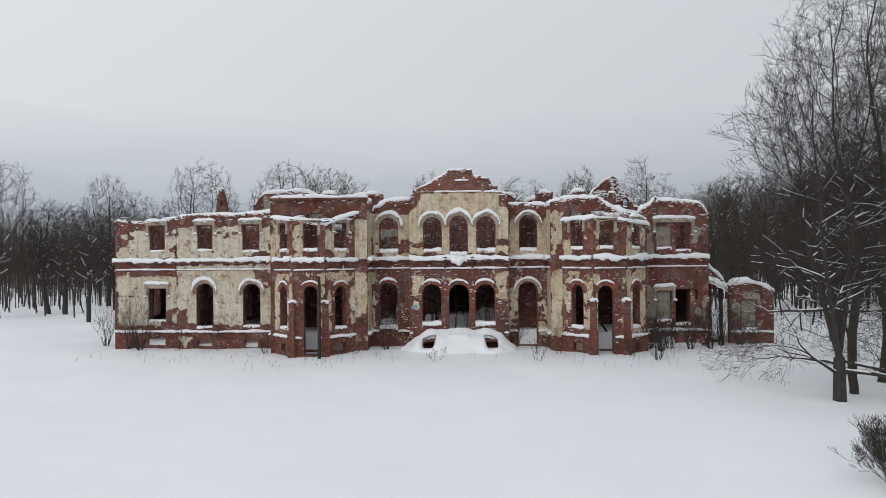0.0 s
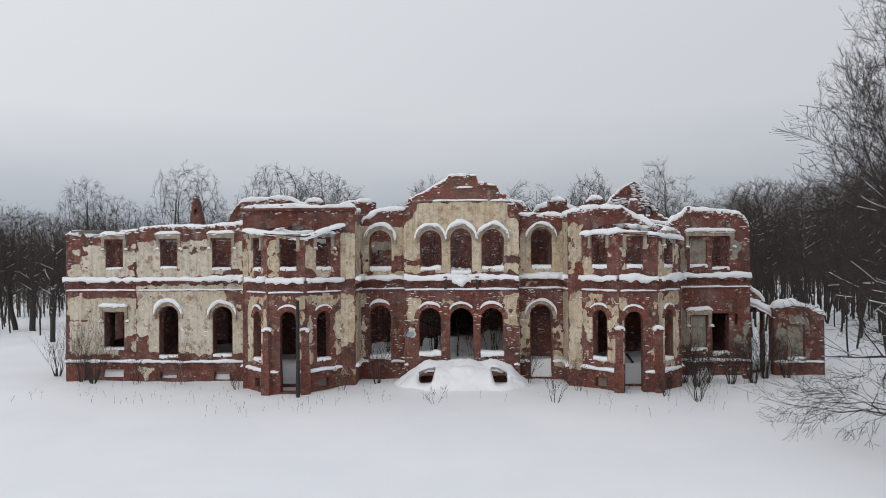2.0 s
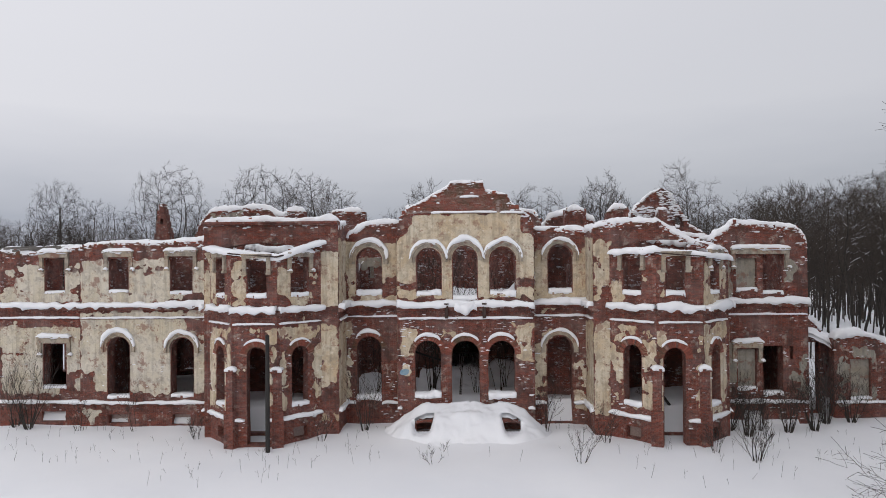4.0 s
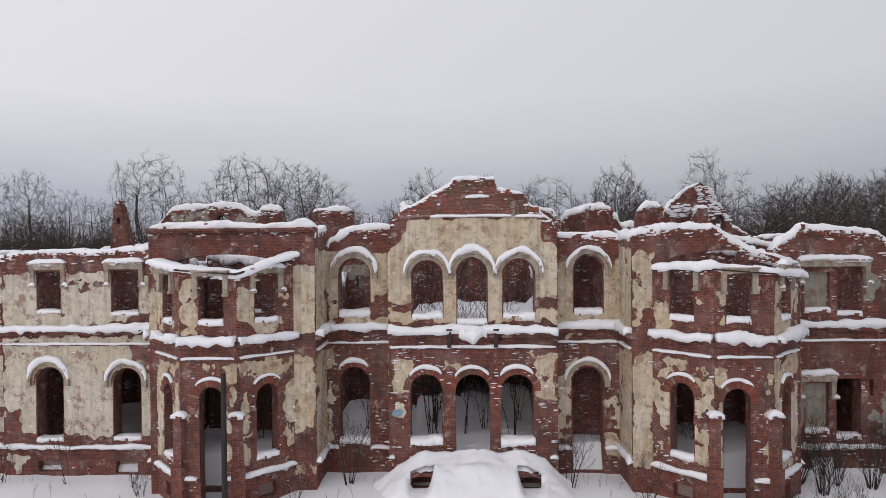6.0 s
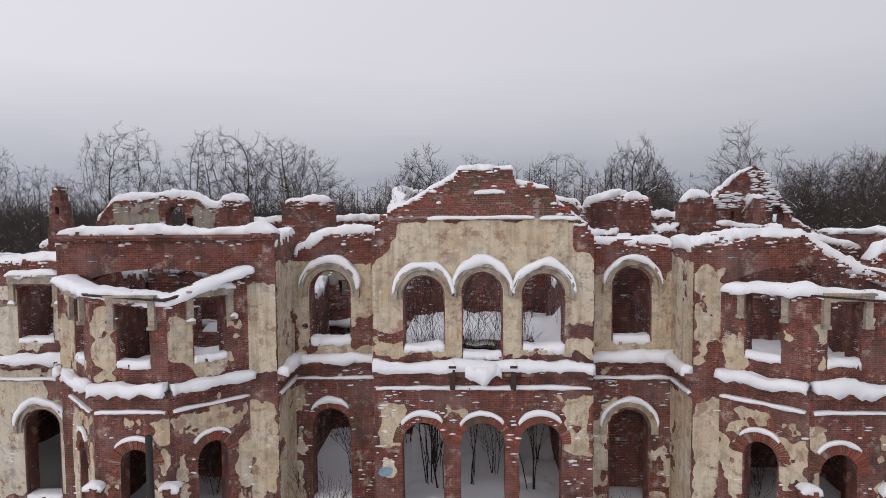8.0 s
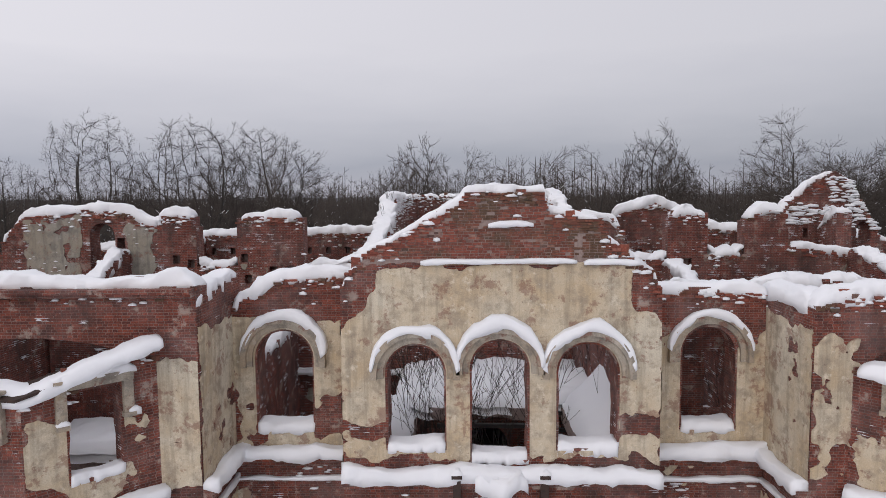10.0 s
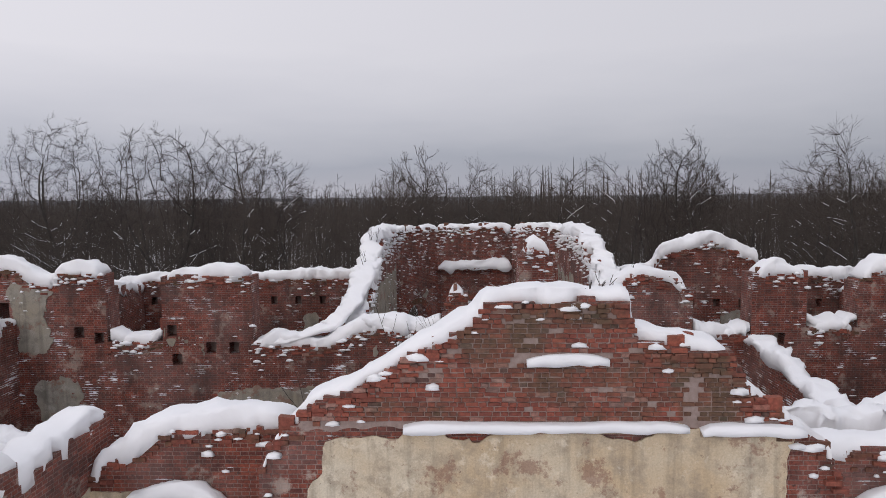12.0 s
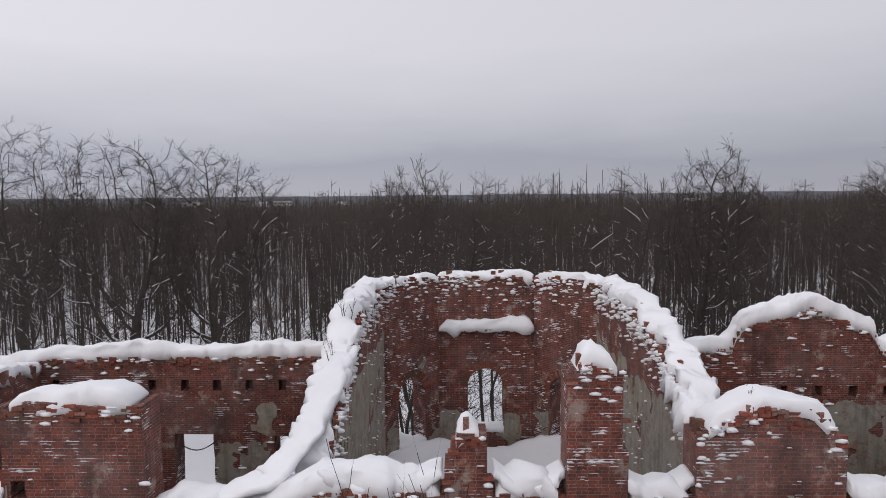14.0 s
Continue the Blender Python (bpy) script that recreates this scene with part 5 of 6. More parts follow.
# floor of the hall, still carried on its vault, deep in snow
hall_floor = link_mesh("hall_floor", [(x, y, z) for z in (7.7, 8.2) for x, y in ((-5.2, 70.86), (3.3, 70.86), (3.3, 81.8), (1.07, 84.0), (-3.07, 84.0), (-5.2, 81.9))], [(5, 4, 3, 2, 1, 0), (6, 7, 8, 9, 10, 11)] + [(k, (k + 1) % 6, 6 + (k + 1) % 6, 6 + k) for k in range(6)], MORTAR, manor)
drift("snow_drift", -5.15, 3.25, 70.95, 83.6, lambda x, y: 8.35 + 1.3 * np.clip(fbm(x * 0.5, y * 0.5, 21, 4) - 0.35, 0, 1) + 0.7 * np.exp(-(x + 5.1) / 0.9) + 0.6 * np.exp(-(3.2 - x) / 0.9) + 0.8 * np.clip((y - 81.3) / 2.2, 0, 1), "snow over rubble on the hall's floor", step=0.16, skirt=0.2)
# drifts that run down from the hall's side walls on to the long wall
snow_strip([(-5.45, 75.0, 15.5), (-5.6, 73.0, 14.9), (-5.8, 71.6, 14.2), (-6.5, 70.5, 13.5), (-7.8, 70.4, 13.15), (-9.0, 70.4, 13.1)], 0.85, 0.24, 0.09, 61, label="sweep of drifted snow over a broken corner", lump=2.0, drip=1.2)
snow_strip([(3.7, 74.0, 15.3), (3.6, 72.2, 14.9), (3.3, 70.9, 14.6)], 1.1, 0.36, 0.1, 62, label="sweep of drifted snow over a broken corner", lump=2.0, drip=1.2)
for x0_, x1_, zz_, sd in ((-5.2, -2.5, 13.55, 63), (-1.4, 0.15, 13.55, 64), (1.45, 2.9, 13.45, 65), (6.1, 7.9, 13.35, 66), (9.85, 11.4, 13.6, 67), (-13.95, -12.1, 13.2, 68)):
    n_ = 9
    snow_strip([(x0_ + (x1_ - x0_) * k / n_, 70.42, zz_ - 0.05 + 0.45 * abs(2 * k / n_ - 1) ** 2.2) for k in range(n_ + 1)], 0.9, 0.2, 0.1, sd, label="snow hung like a hammock between brick piers", drip=1.0, lump=1.8)
# rubble of the fallen floors, heaped inside the shell and snowed over


def mound(x, y):
    t = np.clip((y - 66.0) / 3.6, 0, 1)
    rise = 1.5 * t * t * (3 - 2 * t) * (0.3 + 1.2 * fbm(x * 0.4, y * 0.4, 33, 3))
    return 1.35 + rise + 0.9 * (fbm(x * 0.9, y * 0.9, 35, 4) - 0.5)


drift("rubble_mound", -4.3, 3.95, 60.2, 69.9, mound, "snow-covered heap of rubble from the fallen floors", step=0.2)
drift("rubble_mound", -16.3, -9.5, 60.8, 69.9, lambda x, y: mound(x + 9, y) - 0.1, "snow-covered heap of rubble from the fallen floors", step=0.25)
drift("rubble_mound", 8.9, 16.0, 60.8, 69.9, lambda x, y: mound(x + 3, y) - 0.1, "snow-covered heap of rubble from the fallen floors", step=0.25)

# what is left of the upper floor, carried on its vaults, with the snow on it
def upper_floor(x0, x1, y0, y1, z, seed, deep=0.4, bank=0.0):
    """A broken floor slab: torn free edge to the front, brick vault rib under it."""
    rnd_ = random.Random(seed)
    n_ = max(4, int((x1 - x0) / 0.45))
    front_ = [(x0 + (x1 - x0) * k / n_, y0 + rnd_.uniform(-0.25, 0.35)) for k in range(n_ + 1)]
    ring = front_ + [(x1, y1), (x0, y1)]
    m_ = len(ring)
    cx_, cy_ = (x0 + x1) / 2, (y0 + y1) / 2
    vs = [(x - cx_, y - cy_, zz) for zz in (-0.45, 0.0) for x, y in ring]
    fs = [tuple(range(m_ - 1, -1, -1)), tuple(range(m_, 2 * m_))] + [(k, (k + 1) % m_, m_ + (k + 1) % m_, m_ + k) for k in range(m_)]
    slab = link_mesh("floor_slab", vs, fs, MORTAR, manor)
    slab.location = (cx_, cy_, z)
    drift("snow_drift", x0 + 0.03, x1 - 0.03, y0 - 0.12, y1 - 0.02, lambda x, y: z + deep + abs(bank) * np.clip((x - x0 if bank > 0 else x1 - x) / (x1 - x0), 0, 1) ** 1.5 + 0.9 * (fbm(x * 0.7, y * 0.7, seed, 4) - 0.42), "deep lumpy snow on a remnant of the upper floor", step=0.2, skirt=0.35)


for k_, (x0_, x1_, y0_, y1_, z_) in enumerate(((-4.3, 4.2, 64.4, 69.95, 8.3), (-4.35, -3.3, 59.2, 64.3, 7.9), (2.2, 4.25, 59.2, 64.3, 8.3), (5.05, 8.35, 60.8, 69.95, 7.8), (-16.45, -9.4, 60.6, 69.95, 7.8), (9.2, 16.7, 60.6, 69.95, 7.8), (-25.2, -18.0, 60.7, 69.95, 7.6), (17.6, 21.9, 61.0, 69.95, 7.8), (-32.6, -26.1, 60.9, 69.95, 7.6))):
    upper_floor(x0_, x1_, y0_, y1_, z_, 330 + k_, 0.4, {1: -0.9, 2: 2.2}.get(k_, 0.0))
moulding(s1, 7.95, 0.16, 0.24, None, name="floor_ledge", mat=BRICK_IN)
ledge_snow(s1, 8.11, 0.28, 0.26, seed=343, rough=0.7)

# cellar windows: backing boxes added to hide the snow behind, so the openings look dark
for w_ in (w1, w2, r1, *tl_faces, *tr_faces):
    sockets(w_, [((o[0] + o[1]) / 2, 0.6) for o in w_[2] if o[3] < 1.1], w=0.95, h=0.6)


# ---- bare trees ----
def grow(rnd, start, heading, length, radius, depth, spread, out, up=0.15, kids=(3, 5), shrink=0.66, bend=0.16, snow_out=None, min_r=0.006, droop=0.0):
    """One limb and all that springs from it, as straight pieces (from, to, radius, radius)."""
    n = max(2, int(3 + 2 * (depth > 2)))
    p, d, r = Vector(start), Vector(heading).normalized(), radius
    spots = []
    for i in range(n):
        d = (d + Vector((rnd.gauss(0, bend), rnd.gauss(0, bend), rnd.gauss(0, bend) + up * 0.25 - droop * 0.2))).normalized()
        q = p + d * (length / n)
        r2 = max(min_r, radius * (1 - 0.62 * (i + 1) / n))
        out.append((p.copy(), q.copy(), r, r2))
        spots.append((q.copy(), d.copy(), r2, (i + 1) / n))
        p, r = q, r2
    if depth <= 0:
        return
    k = rnd.randint(*kids)
    for j in range(k):
        q, dd, rr, f = spots[min(n - 1, int((0.25 + 0.75 * (j + rnd.random()) / k) * n))]
        side = dd.cross(Vector((rnd.gauss(0, 1), rnd.gauss(0, 1), rnd.gauss(0, 1))))
        if side.length < 1e-3:
            continue
        side.normalize()
        h = (dd * (1 - spread) + side * spread * rnd.uniform(0.8, 1.3) + Vector((0, 0, up - droop))).normalized()
        grow(rnd, q, h, length * shrink * rnd.uniform(0.75, 1.15), max(min_r, rr * 0.6), depth - 1, spread, out, up, kids, shrink, bend * 1.1, snow_out, min_r, droop)
    q, dd, rr, f = spots[-1]
    grow(rnd, q, dd, length * shrink, rr, depth - 1, spread, out, up, kids, shrink, bend, snow_out, min_r, droop)


def tubes(segs, sides=3):
    """Joined thin prisms for a list of pieces."""
    if not segs:
        return [], []
    A = np.array([s[0] for s in segs])
    B = np.array([s[1] for s in segs])
    R0, R1 = np.array([s[2] for s in segs]), np.array([s[3] for s in segs])
    D = B - A
    D /= np.maximum(np.linalg.norm(D, axis=1, keepdims=True), 1e-6)
    ref = np.where(np.abs(D[:, 2:3]) < 0.9, np.array([[0, 0, 1.0]]), np.array([[1.0, 0, 0]]))
    U = np.cross(D, ref)
    U /= np.linalg.norm(U, axis=1, keepdims=True)
    V = np.cross(D, U)
    rows = []
    for base, R in ((A, R0), (B, R1)):
        for k in range(sides):
            a = 2 * math.pi * k / sides
            rows.append(base + R[:, None] * (math.cos(a) * U + math.sin(a) * V))
    verts = np.stack(rows, 1).reshape(-1, 3)
    n = len(segs)
    base = (np.arange(n) * 2 * sides)[:, None]
    faces = []
    for k in range(sides):
        k2 = (k + 1) % sides
        faces.append(base + np.array([[k, k2, sides + k2, sides + k]]))
    return verts.tolist(), np.concatenate(faces, 0).tolist()


def ribbons(segs, rnd):
    """Twigs too fine to show their roundness: a slim leaf-shaped slip each, turned anyhow."""
    A = np.array([s[0] for s in segs])
    B = np.array([s[1] for s in segs])
    R0, R1 = np.array([s[2] for s in segs])[:, None], np.array([s[3] for s in segs])[:, None]
    D = B - A
    D /= np.maximum(np.linalg.norm(D, axis=1, keepdims=True), 1e-6)
    rs = np.random.RandomState(rnd.randrange(10 ** 6))
    S = np.cross(D, np.array([[0.15, 1.0, 0.1]]) + 0.5 * rs.randn(len(segs), 3))
    S /= np.maximum(np.linalg.norm(S, axis=1, keepdims=True), 1e-6)
    verts = np.stack([A - S * R0, A + S * R0, B + S * R1, B - S * R1], 1).reshape(-1, 3)
    faces = (np.arange(len(segs)) * 4)[:, None] + np.array([[0, 1, 2, 3]])
    return verts.tolist(), faces.tolist()


def snow_on(segs, least=0.02, rnd=random, share=0.8, cap=10 ** 9):
    """Strips of snow lying along the flatter limbs."""
    out = []
    for a, b, r0, r1 in segs:
        d = b - a
        if d.length < 1e-5 or max(r0, r1) < least or abs(d.z) / d.length > 0.72 or rnd.random() > share or len(out) > cap:
            continue
        r = max(r0, r1)
        o = Vector((0, 0, r * 0.75 + 0.012))
        w = max(0.012, r * 0.62)
        out.append((a + o, b + o, w, w * 0.9))
    return out


def tree_thing(name, label, segs, snow, group="", at=(0, 0, 0), split=0.05, twig=None, sides=5):
    t = thing(name, label, "tree", group, at)
    big = [s for s in segs if s[2] >= split]
    small = [s for s in segs if s[2] < split]
    v, f = tubes(big, sides)
    link_mesh("trunk", v, f, BARK, t, smooth=True)
    v, f = ribbons(small, random.Random(len(small)))
    link_mesh("crown", v, f, twig or TWIG, t)
    if snow:
        v, f = tubes(snow, 4)
        tagged(link_mesh("branch_snow", v, f, SNOW, t, "white snow lying on the limbs", smooth=True), kind="stuff")
    return t


def plain_tree(seed, height, radius, depth=4, spread=0.55, first=0.3, limbs=9, up=0.18, kids=(2, 4), shrink=0.62, min_r=0.012, reach=0.5):
    """A trunk with limbs from a third of its height upward."""
    rnd = random.Random(seed)
    out = []
    p, d = Vector((0, 0, -0.4)), Vector((rnd.gauss(0, 0.05), rnd.gauss(0, 0.05), 1)).normalized()
    n = 9
    spots = []
    for i in range(n):
        d = (d + Vector((rnd.gauss(0, 0.06), rnd.gauss(0, 0.06), 0.05))).normalized()
        q = p + d * (height * 0.78 / n)
        r0, r1 = radius * (1 - 0.85 * i / n), radius * (1 - 0.85 * (i + 1) / n)
        out.append((p.copy(), q.copy(), r0, r1))
        spots.append((q.copy(), d.copy(), r1))
        p = q
    for j in range(limbs):
        f = first + (1 - first) * (j + rnd.random() * 0.7) / limbs
        q, dd, rr = spots[min(n - 1, int(f * n))]
        a = j * 2.4 + rnd.uniform(-0.5, 0.5)
        h = Vector((math.cos(a), math.sin(a), 0.25 + 0.9 * f)).normalized()
        grow(rnd, q, h, height * (0.34 - 0.16 * f) * reach * rnd.uniform(0.8, 1.2), max(min_r, rr * 0.62), depth - 1, spread, out, up, kids, shrink, 0.14, None, min_r)
    q, dd, rr = spots[-1]
    grow(rnd, q, dd, height * 0.2 * reach, rr, depth - 1, spread, out, up, kids, shrink, 0.14, None, min_r)
    return out


def forked_tree(seed, height, radius, stems=4, wide=1.0, **kw):
    """A short bole that forks low into several leaning stems."""
    r5 = random.Random(seed)
    fork = height * r5.uniform(0.1, 0.16)
    out = [(Vector((0, 0, -0.5)), Vector((0, 0, fork * 0.5)), radius * 1.15, radius), (Vector((0, 0, fork * 0.5)), Vector((0, 0, fork)), radius, radius * 0.9)]
    for k in range(stems):
        a = 2 * math.pi * (k + r5.uniform(-0.25, 0.25)) / stems
        lean = r5.uniform(7, 20) * wide
        m_ = Matrix.Translation((0, 0, fork + 0.1)) @ Matrix.Rotation(a, 4, "Z") @ Matrix.Rotation(radians(lean), 4, "Y")
        for p_, q_, r0, r1 in plain_tree(seed * 31 + k, (height - fork) * r5.uniform(0.78, 1.0), radius * r5.uniform(0.45, 0.6), **kw):
            out.append((m_ @ p_, m_ @ q_, r0, r1))
    for k in range(5):
        a = r5.uniform(0, 6.28)
        grow(r5, (0, 0, fork * r5.uniform(0.4, 1.0)), (math.cos(a), math.sin(a), 0.15), height * 0.17, radius * 0.3, 4, 0.5, out, 0.0, (2, 4), 0.68, 0.16, None, kw.get("min_r", 0.01), 0.1)
    return out


def sapling(seed, height, stems=5, depth=2, min_r=0.005, lean=0.3, kids=(2, 4), girth=1.0):
    rnd = random.Random(seed)
    out = []
    for k in range(stems):
        a = rnd.uniform(0, 6.28)
        h = Vector((math.cos(a) * lean * rnd.random(), math.sin(a) * lean * rnd.random(), 1))
        grow(rnd, (0.15 * math.cos(a), 0.15 * math.sin(a), -0.2), h, height * rnd.uniform(0.5, 0.75), girth * (0.012 + 0.006 * height), depth, 0.4, out, 0.2, kids, 0.55, 0.08, None, min_r)
    return out


def crowned_tree(seed, height, radius, wide, low=0.22, points=900, step=0.55, min_r=0.012, twigs=3, lean=0.0, fork=0.45, rise=0.25, core=0.0):
    """A bare tree whose limbs reach out to fill an egg-shaped crown, thinning as they divide, with fine twigs at the tips."""
    rs = np.random.RandomState(seed)
    z0, z1 = height * low, height
    pts_ = []
    while len(pts_) < points:
        v = rs.uniform(-1, 1, 3)
        q = np.linalg.norm(v)
        lump_ = 0.82 + 0.36 * float(vnoise(2.2 * math.atan2(v[1], v[0]) + 9, 2.6 * v[2] + 5, seed))
        if core < q / lump_ <= 1.0:
            squeeze = 1.0 - 0.25 * max(0.0, -v[2])
            pts_.append((wide * v[0] * squeeze + lean * (v[2] + 1), wide * v[1] * squeeze, (z0 + z1) / 2 + v[2] * (z1 - z0) / 2))
    P = np.array(pts_)
    nodes, parent = [np.array((0.0, 0.0, -0.5))], [-1]
    way = np.array((rs.normal(0, 0.05), rs.normal(0, 0.05), 1.0))
    while nodes[-1][2] < height * fork:
        way = way + np.array((rs.normal(0, 0.07), rs.normal(0, 0.07), 0.12))
        way /= np.linalg.norm(way)
        nodes.append(nodes[-1] + way * step)
        parent.append(len(nodes) - 2)
    N = np.array(nodes)
    d = np.linalg.norm(P[:, None] - N[None], axis=2)
    near, dist = d.argmin(1), d.min(1)
    live = np.ones(len(P), bool)
    made_ = [n_ for n_ in N]
    kids_ = {}
    for it in range(110):
        idx = np.nonzero(live & (dist < 14 * step))[0]
        if len(idx) == 0:
            break
        pull = {}
        for i_ in idx:
            v = P[i_] - made_[near[i_]]
            pull.setdefault(near[i_], np.zeros(3))
            pull[near[i_]] += v / (np.linalg.norm(v) + 1e-6)
        fresh = []
        for k_, v in pull.items():
            if kids_.get(k_, 0) >= 3:
                live[near == k_] = False
                continue
            back_ = made_[k_] - made_[parent[k_]] if parent[k_] >= 0 else np.array((0, 0, step))
            v = v / (np.linalg.norm(v) + 1e-6) + 0.55 * back_ / step + np.array((0, 0, rise)) + rs.normal(0, 0.11, 3)
            made_.append(made_[k_] + step * v / (np.linalg.norm(v) + 1e-6))
            parent.append(k_)
            kids_[k_] = kids_.get(k_, 0) + 1
            fresh.append(len(made_) - 1)
        if not fresh:
            break
        F = np.array([made_[k_] for k_ in fresh])
        d = np.linalg.norm(P[:, None] - F[None], axis=2)
        best, bd = d.argmin(1), d.min(1)
        closer = bd < dist
        near = np.where(closer, np.array(fresh)[best], near)
        dist = np.where(closer, bd, dist)
        live &= dist > 1.15 * step
    n_ = len(made_)
    tips = np.zeros(n_)
    child = np.zeros(n_, int)
    for k_ in range(n_ - 1, 0, -1):
        if child[k_] == 0:
            tips[k_] = 1
        tips[parent[k_]] += tips[k_]
        child[parent[k_]] += 1
    power = math.log(max(2.0, tips[0])) / math.log(radius / min_r)
    rad = min_r * np.maximum(tips, 1) ** (1 / power)
    out = []
    for k_ in range(1, n_):
        out.append((Vector(made_[parent[k_]]), Vector(made_[k_]), min(rad[parent[k_]], rad[k_] * 1.35), rad[k_]))
        if tips[k_] <= 4:
            back_ = made_[k_] - made_[parent[k_]]
            for q in range(twigs):
                v = back_ / step + rs.normal(0, 0.5, 3) + np.array((0, 0, rise))
                v /= np.linalg.norm(v) + 1e-6
                a_ = made_[k_] - back_ * rs.rand()
                b_ = a_ + v * step * rs.uniform(0.9, 2.0)
                out.append((Vector(a_), Vector(b_), min_r * 0.8, min_r * 0.45))
                for e_ in range(2):
                    c_ = a_ + (b_ - a_) * rs.uniform(0.3, 0.9)
                    u_ = v + rs.normal(0, 0.5, 3) + np.array((0, 0, 0.5 * rise))
                    out.append((Vector(c_), Vector(c_ + u_ / (np.linalg.norm(u_) + 1e-6) * step * rs.uniform(0.4, 1.1)), min_r * 0.6, min_r * 0.4))
    return out


# the stand of trees at the field's edge
rnd = random.Random(5)
for i, (x, y, h, r, wide, seed) in enumerate(((21.6, 37.5, 25, 0.30, 6.6, 1), (23.6, 39.5, 26, 0.26, 6.0, 2), (27.5, 43.0, 29, 0.34, 6.5, 3), (28.0, 37.5, 27, 0.28, 6.0, 4), (31.5, 47.0, 25, 0.3, 5.0, 6), (34, 42, 26, 0.3, 5.5, 7), (31.0, 54.0, 21, 0.25, 4.0, 8), (37, 57, 22, 0.28, 4.5, 10))):
    near_ = i < 4
    segs = crowned_tree(seed, h, r, wide, 0.03 if near_ else 0.1, 2300 if near_ else 900, 0.48 if near_ else 0.6, 0.0075 if near_ else 0.012, 3, fork=0.42, rise=0.1)
    if i == 0:
        segs = forked_tree(seed, 23, 0.34, 4, depth=4, first=0.12, limbs=15, kids=(2, 4), min_r=0.008, spread=0.48, up=0.13, shrink=0.68, reach=0.55)
    tree_thing("bare_tree", "tall bare tree with snow-laden limbs at the field's edge", segs, snow_on(segs, 0.022, rnd, 0.6), "trees beside the field", (x, y, float(ground_z(x, y))), split=0.03, sides=5)
segs = sapling(9, 2.0, 60, 3, lean=1.4, kids=(3, 4), girth=0.6)
tagged(tree_thing("shrub", "dense leafless shrub standing in the snow", segs, snow_on(segs, 0.02, rnd), "", (16.1, 24.2, float(ground_z(16.1, 24.2)))), category="shrub")

# single trees beyond the house
SPECIMENS = ((-55.2, 132.0, 30, 0.6, 8.0, 21), (-29.5, 108.0, 24.6, 0.6, 7.0, 22), (-23.2, 110.0, 24.0, 0.5, 6.2, 23), (-70.0, 123.0, 26, 0.5, 5.5, 29), (-72.0, 137.0, 25, 0.5, 6.0, 30), (20.3, 115.0, 24.5, 0.4, 4.5, 31), (-62.0, 97.0, 17, 0.4, 4.5, 24), (-66.0, 99.0, 18, 0.36, 4.5, 25), (-58.0, 104.0, 18, 0.4, 4.5, 26), (-50.5, 84.0, 15.5, 0.3, 4.0, 27), (-69.0, 92.0, 23, 0.4, 5.5, 28))
for x, y, h, r, wide, seed in SPECIMENS:
    segs = crowned_tree(seed, h, r, wide, 0.2, 1700, 0.55, 0.0135, 3, fork=0.3, rise=0.06, core=0.35)
    tree_thing("bare_tree", "old spreading leafless tree with snow along its limbs", segs, snow_on(segs, 0.045, rnd, 0.7), "old trees behind the house", (x, y, float(ground_z(x, y))), split=0.09)

# the wood behind: a few kinds of slender trees, set out again and again
kinds = []
for seed, h, r, wide in ((31, 22, 0.15, 2.3), (32, 23, 0.17, 2.7), (33, 20.5, 0.13, 2.0), (34, 22.5, 0.18, 3.0), (35, 21, 0.12, 1.7)):
    segs = crowned_tree(seed, h, r, wide, 0.25, 420, 0.6, 0.015, 3, fork=0.8, rise=0.45)
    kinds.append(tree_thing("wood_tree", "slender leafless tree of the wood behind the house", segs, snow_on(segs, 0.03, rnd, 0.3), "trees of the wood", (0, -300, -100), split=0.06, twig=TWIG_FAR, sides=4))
rnd = random.Random(77)
count = 0
spots = []
while count < 290:
    x, y = rnd.uniform(-110, 125), 97 + 80 * rnd.random() ** 1.4
    if count < 85:
        x, y = rnd.uniform(33, 80), rnd.uniform(62, 118)
    if x < -28 and rnd.random() < 0.25:
        y = rnd.uniform(88, 120)
    if (-38 < x < 32 and y < 97) or (x > 0 and x < 34 and y < 90) or abs(x) > 0.95 * (y + 10):
        continue
    if any((x - a) ** 2 + (y - b) ** 2 < 6 for a, b in spots):
        continue
    spots.append((x, y))
    s = rnd.uniform(0.86, 1.03) if count >= 85 else 0.86 + 0.011 * max(0.0, x - 40)
    if x > 55 and y > 120:
        s *= 1.2
    if y < 120 and x < -20:
        s *= 0.8
    t = copy_thing(kinds[count % 5], Matrix.Translation((x, y, float(ground_z(x, y)))) @ Matrix.Rotation(rnd.uniform(0, 6.28), 4, "Z") @ Matrix.Diagonal((s, s, s * rnd.uniform(0.92, 1.06), 1)))
    count += 1
for x, y in ((-3.2, 93), (-0.8, 97), (1.6, 91), (-5.6, 96), (4.2, 95), (-1.9, 104), (0.6, 109), (-4.0, 110), (3.2, 103), (-12.5, 92), (-10.6, 97), (8.6, 93)):
    s = rnd.uniform(0.8, 1.0)
    copy_thing(kinds[int(abs(x)) % 4], Matrix.Translation((x, y, float(ground_z(x, y)))) @ Matrix.Rotation(x, 4, "Z") @ Matrix.Diagonal((s, s, s * 0.8, 1)))
for i, k in enumerate(kinds):
    x, y = -20 + 14 * i, 104 + 3 * i
    k.location = (x, y, float(ground_z(x, y)))


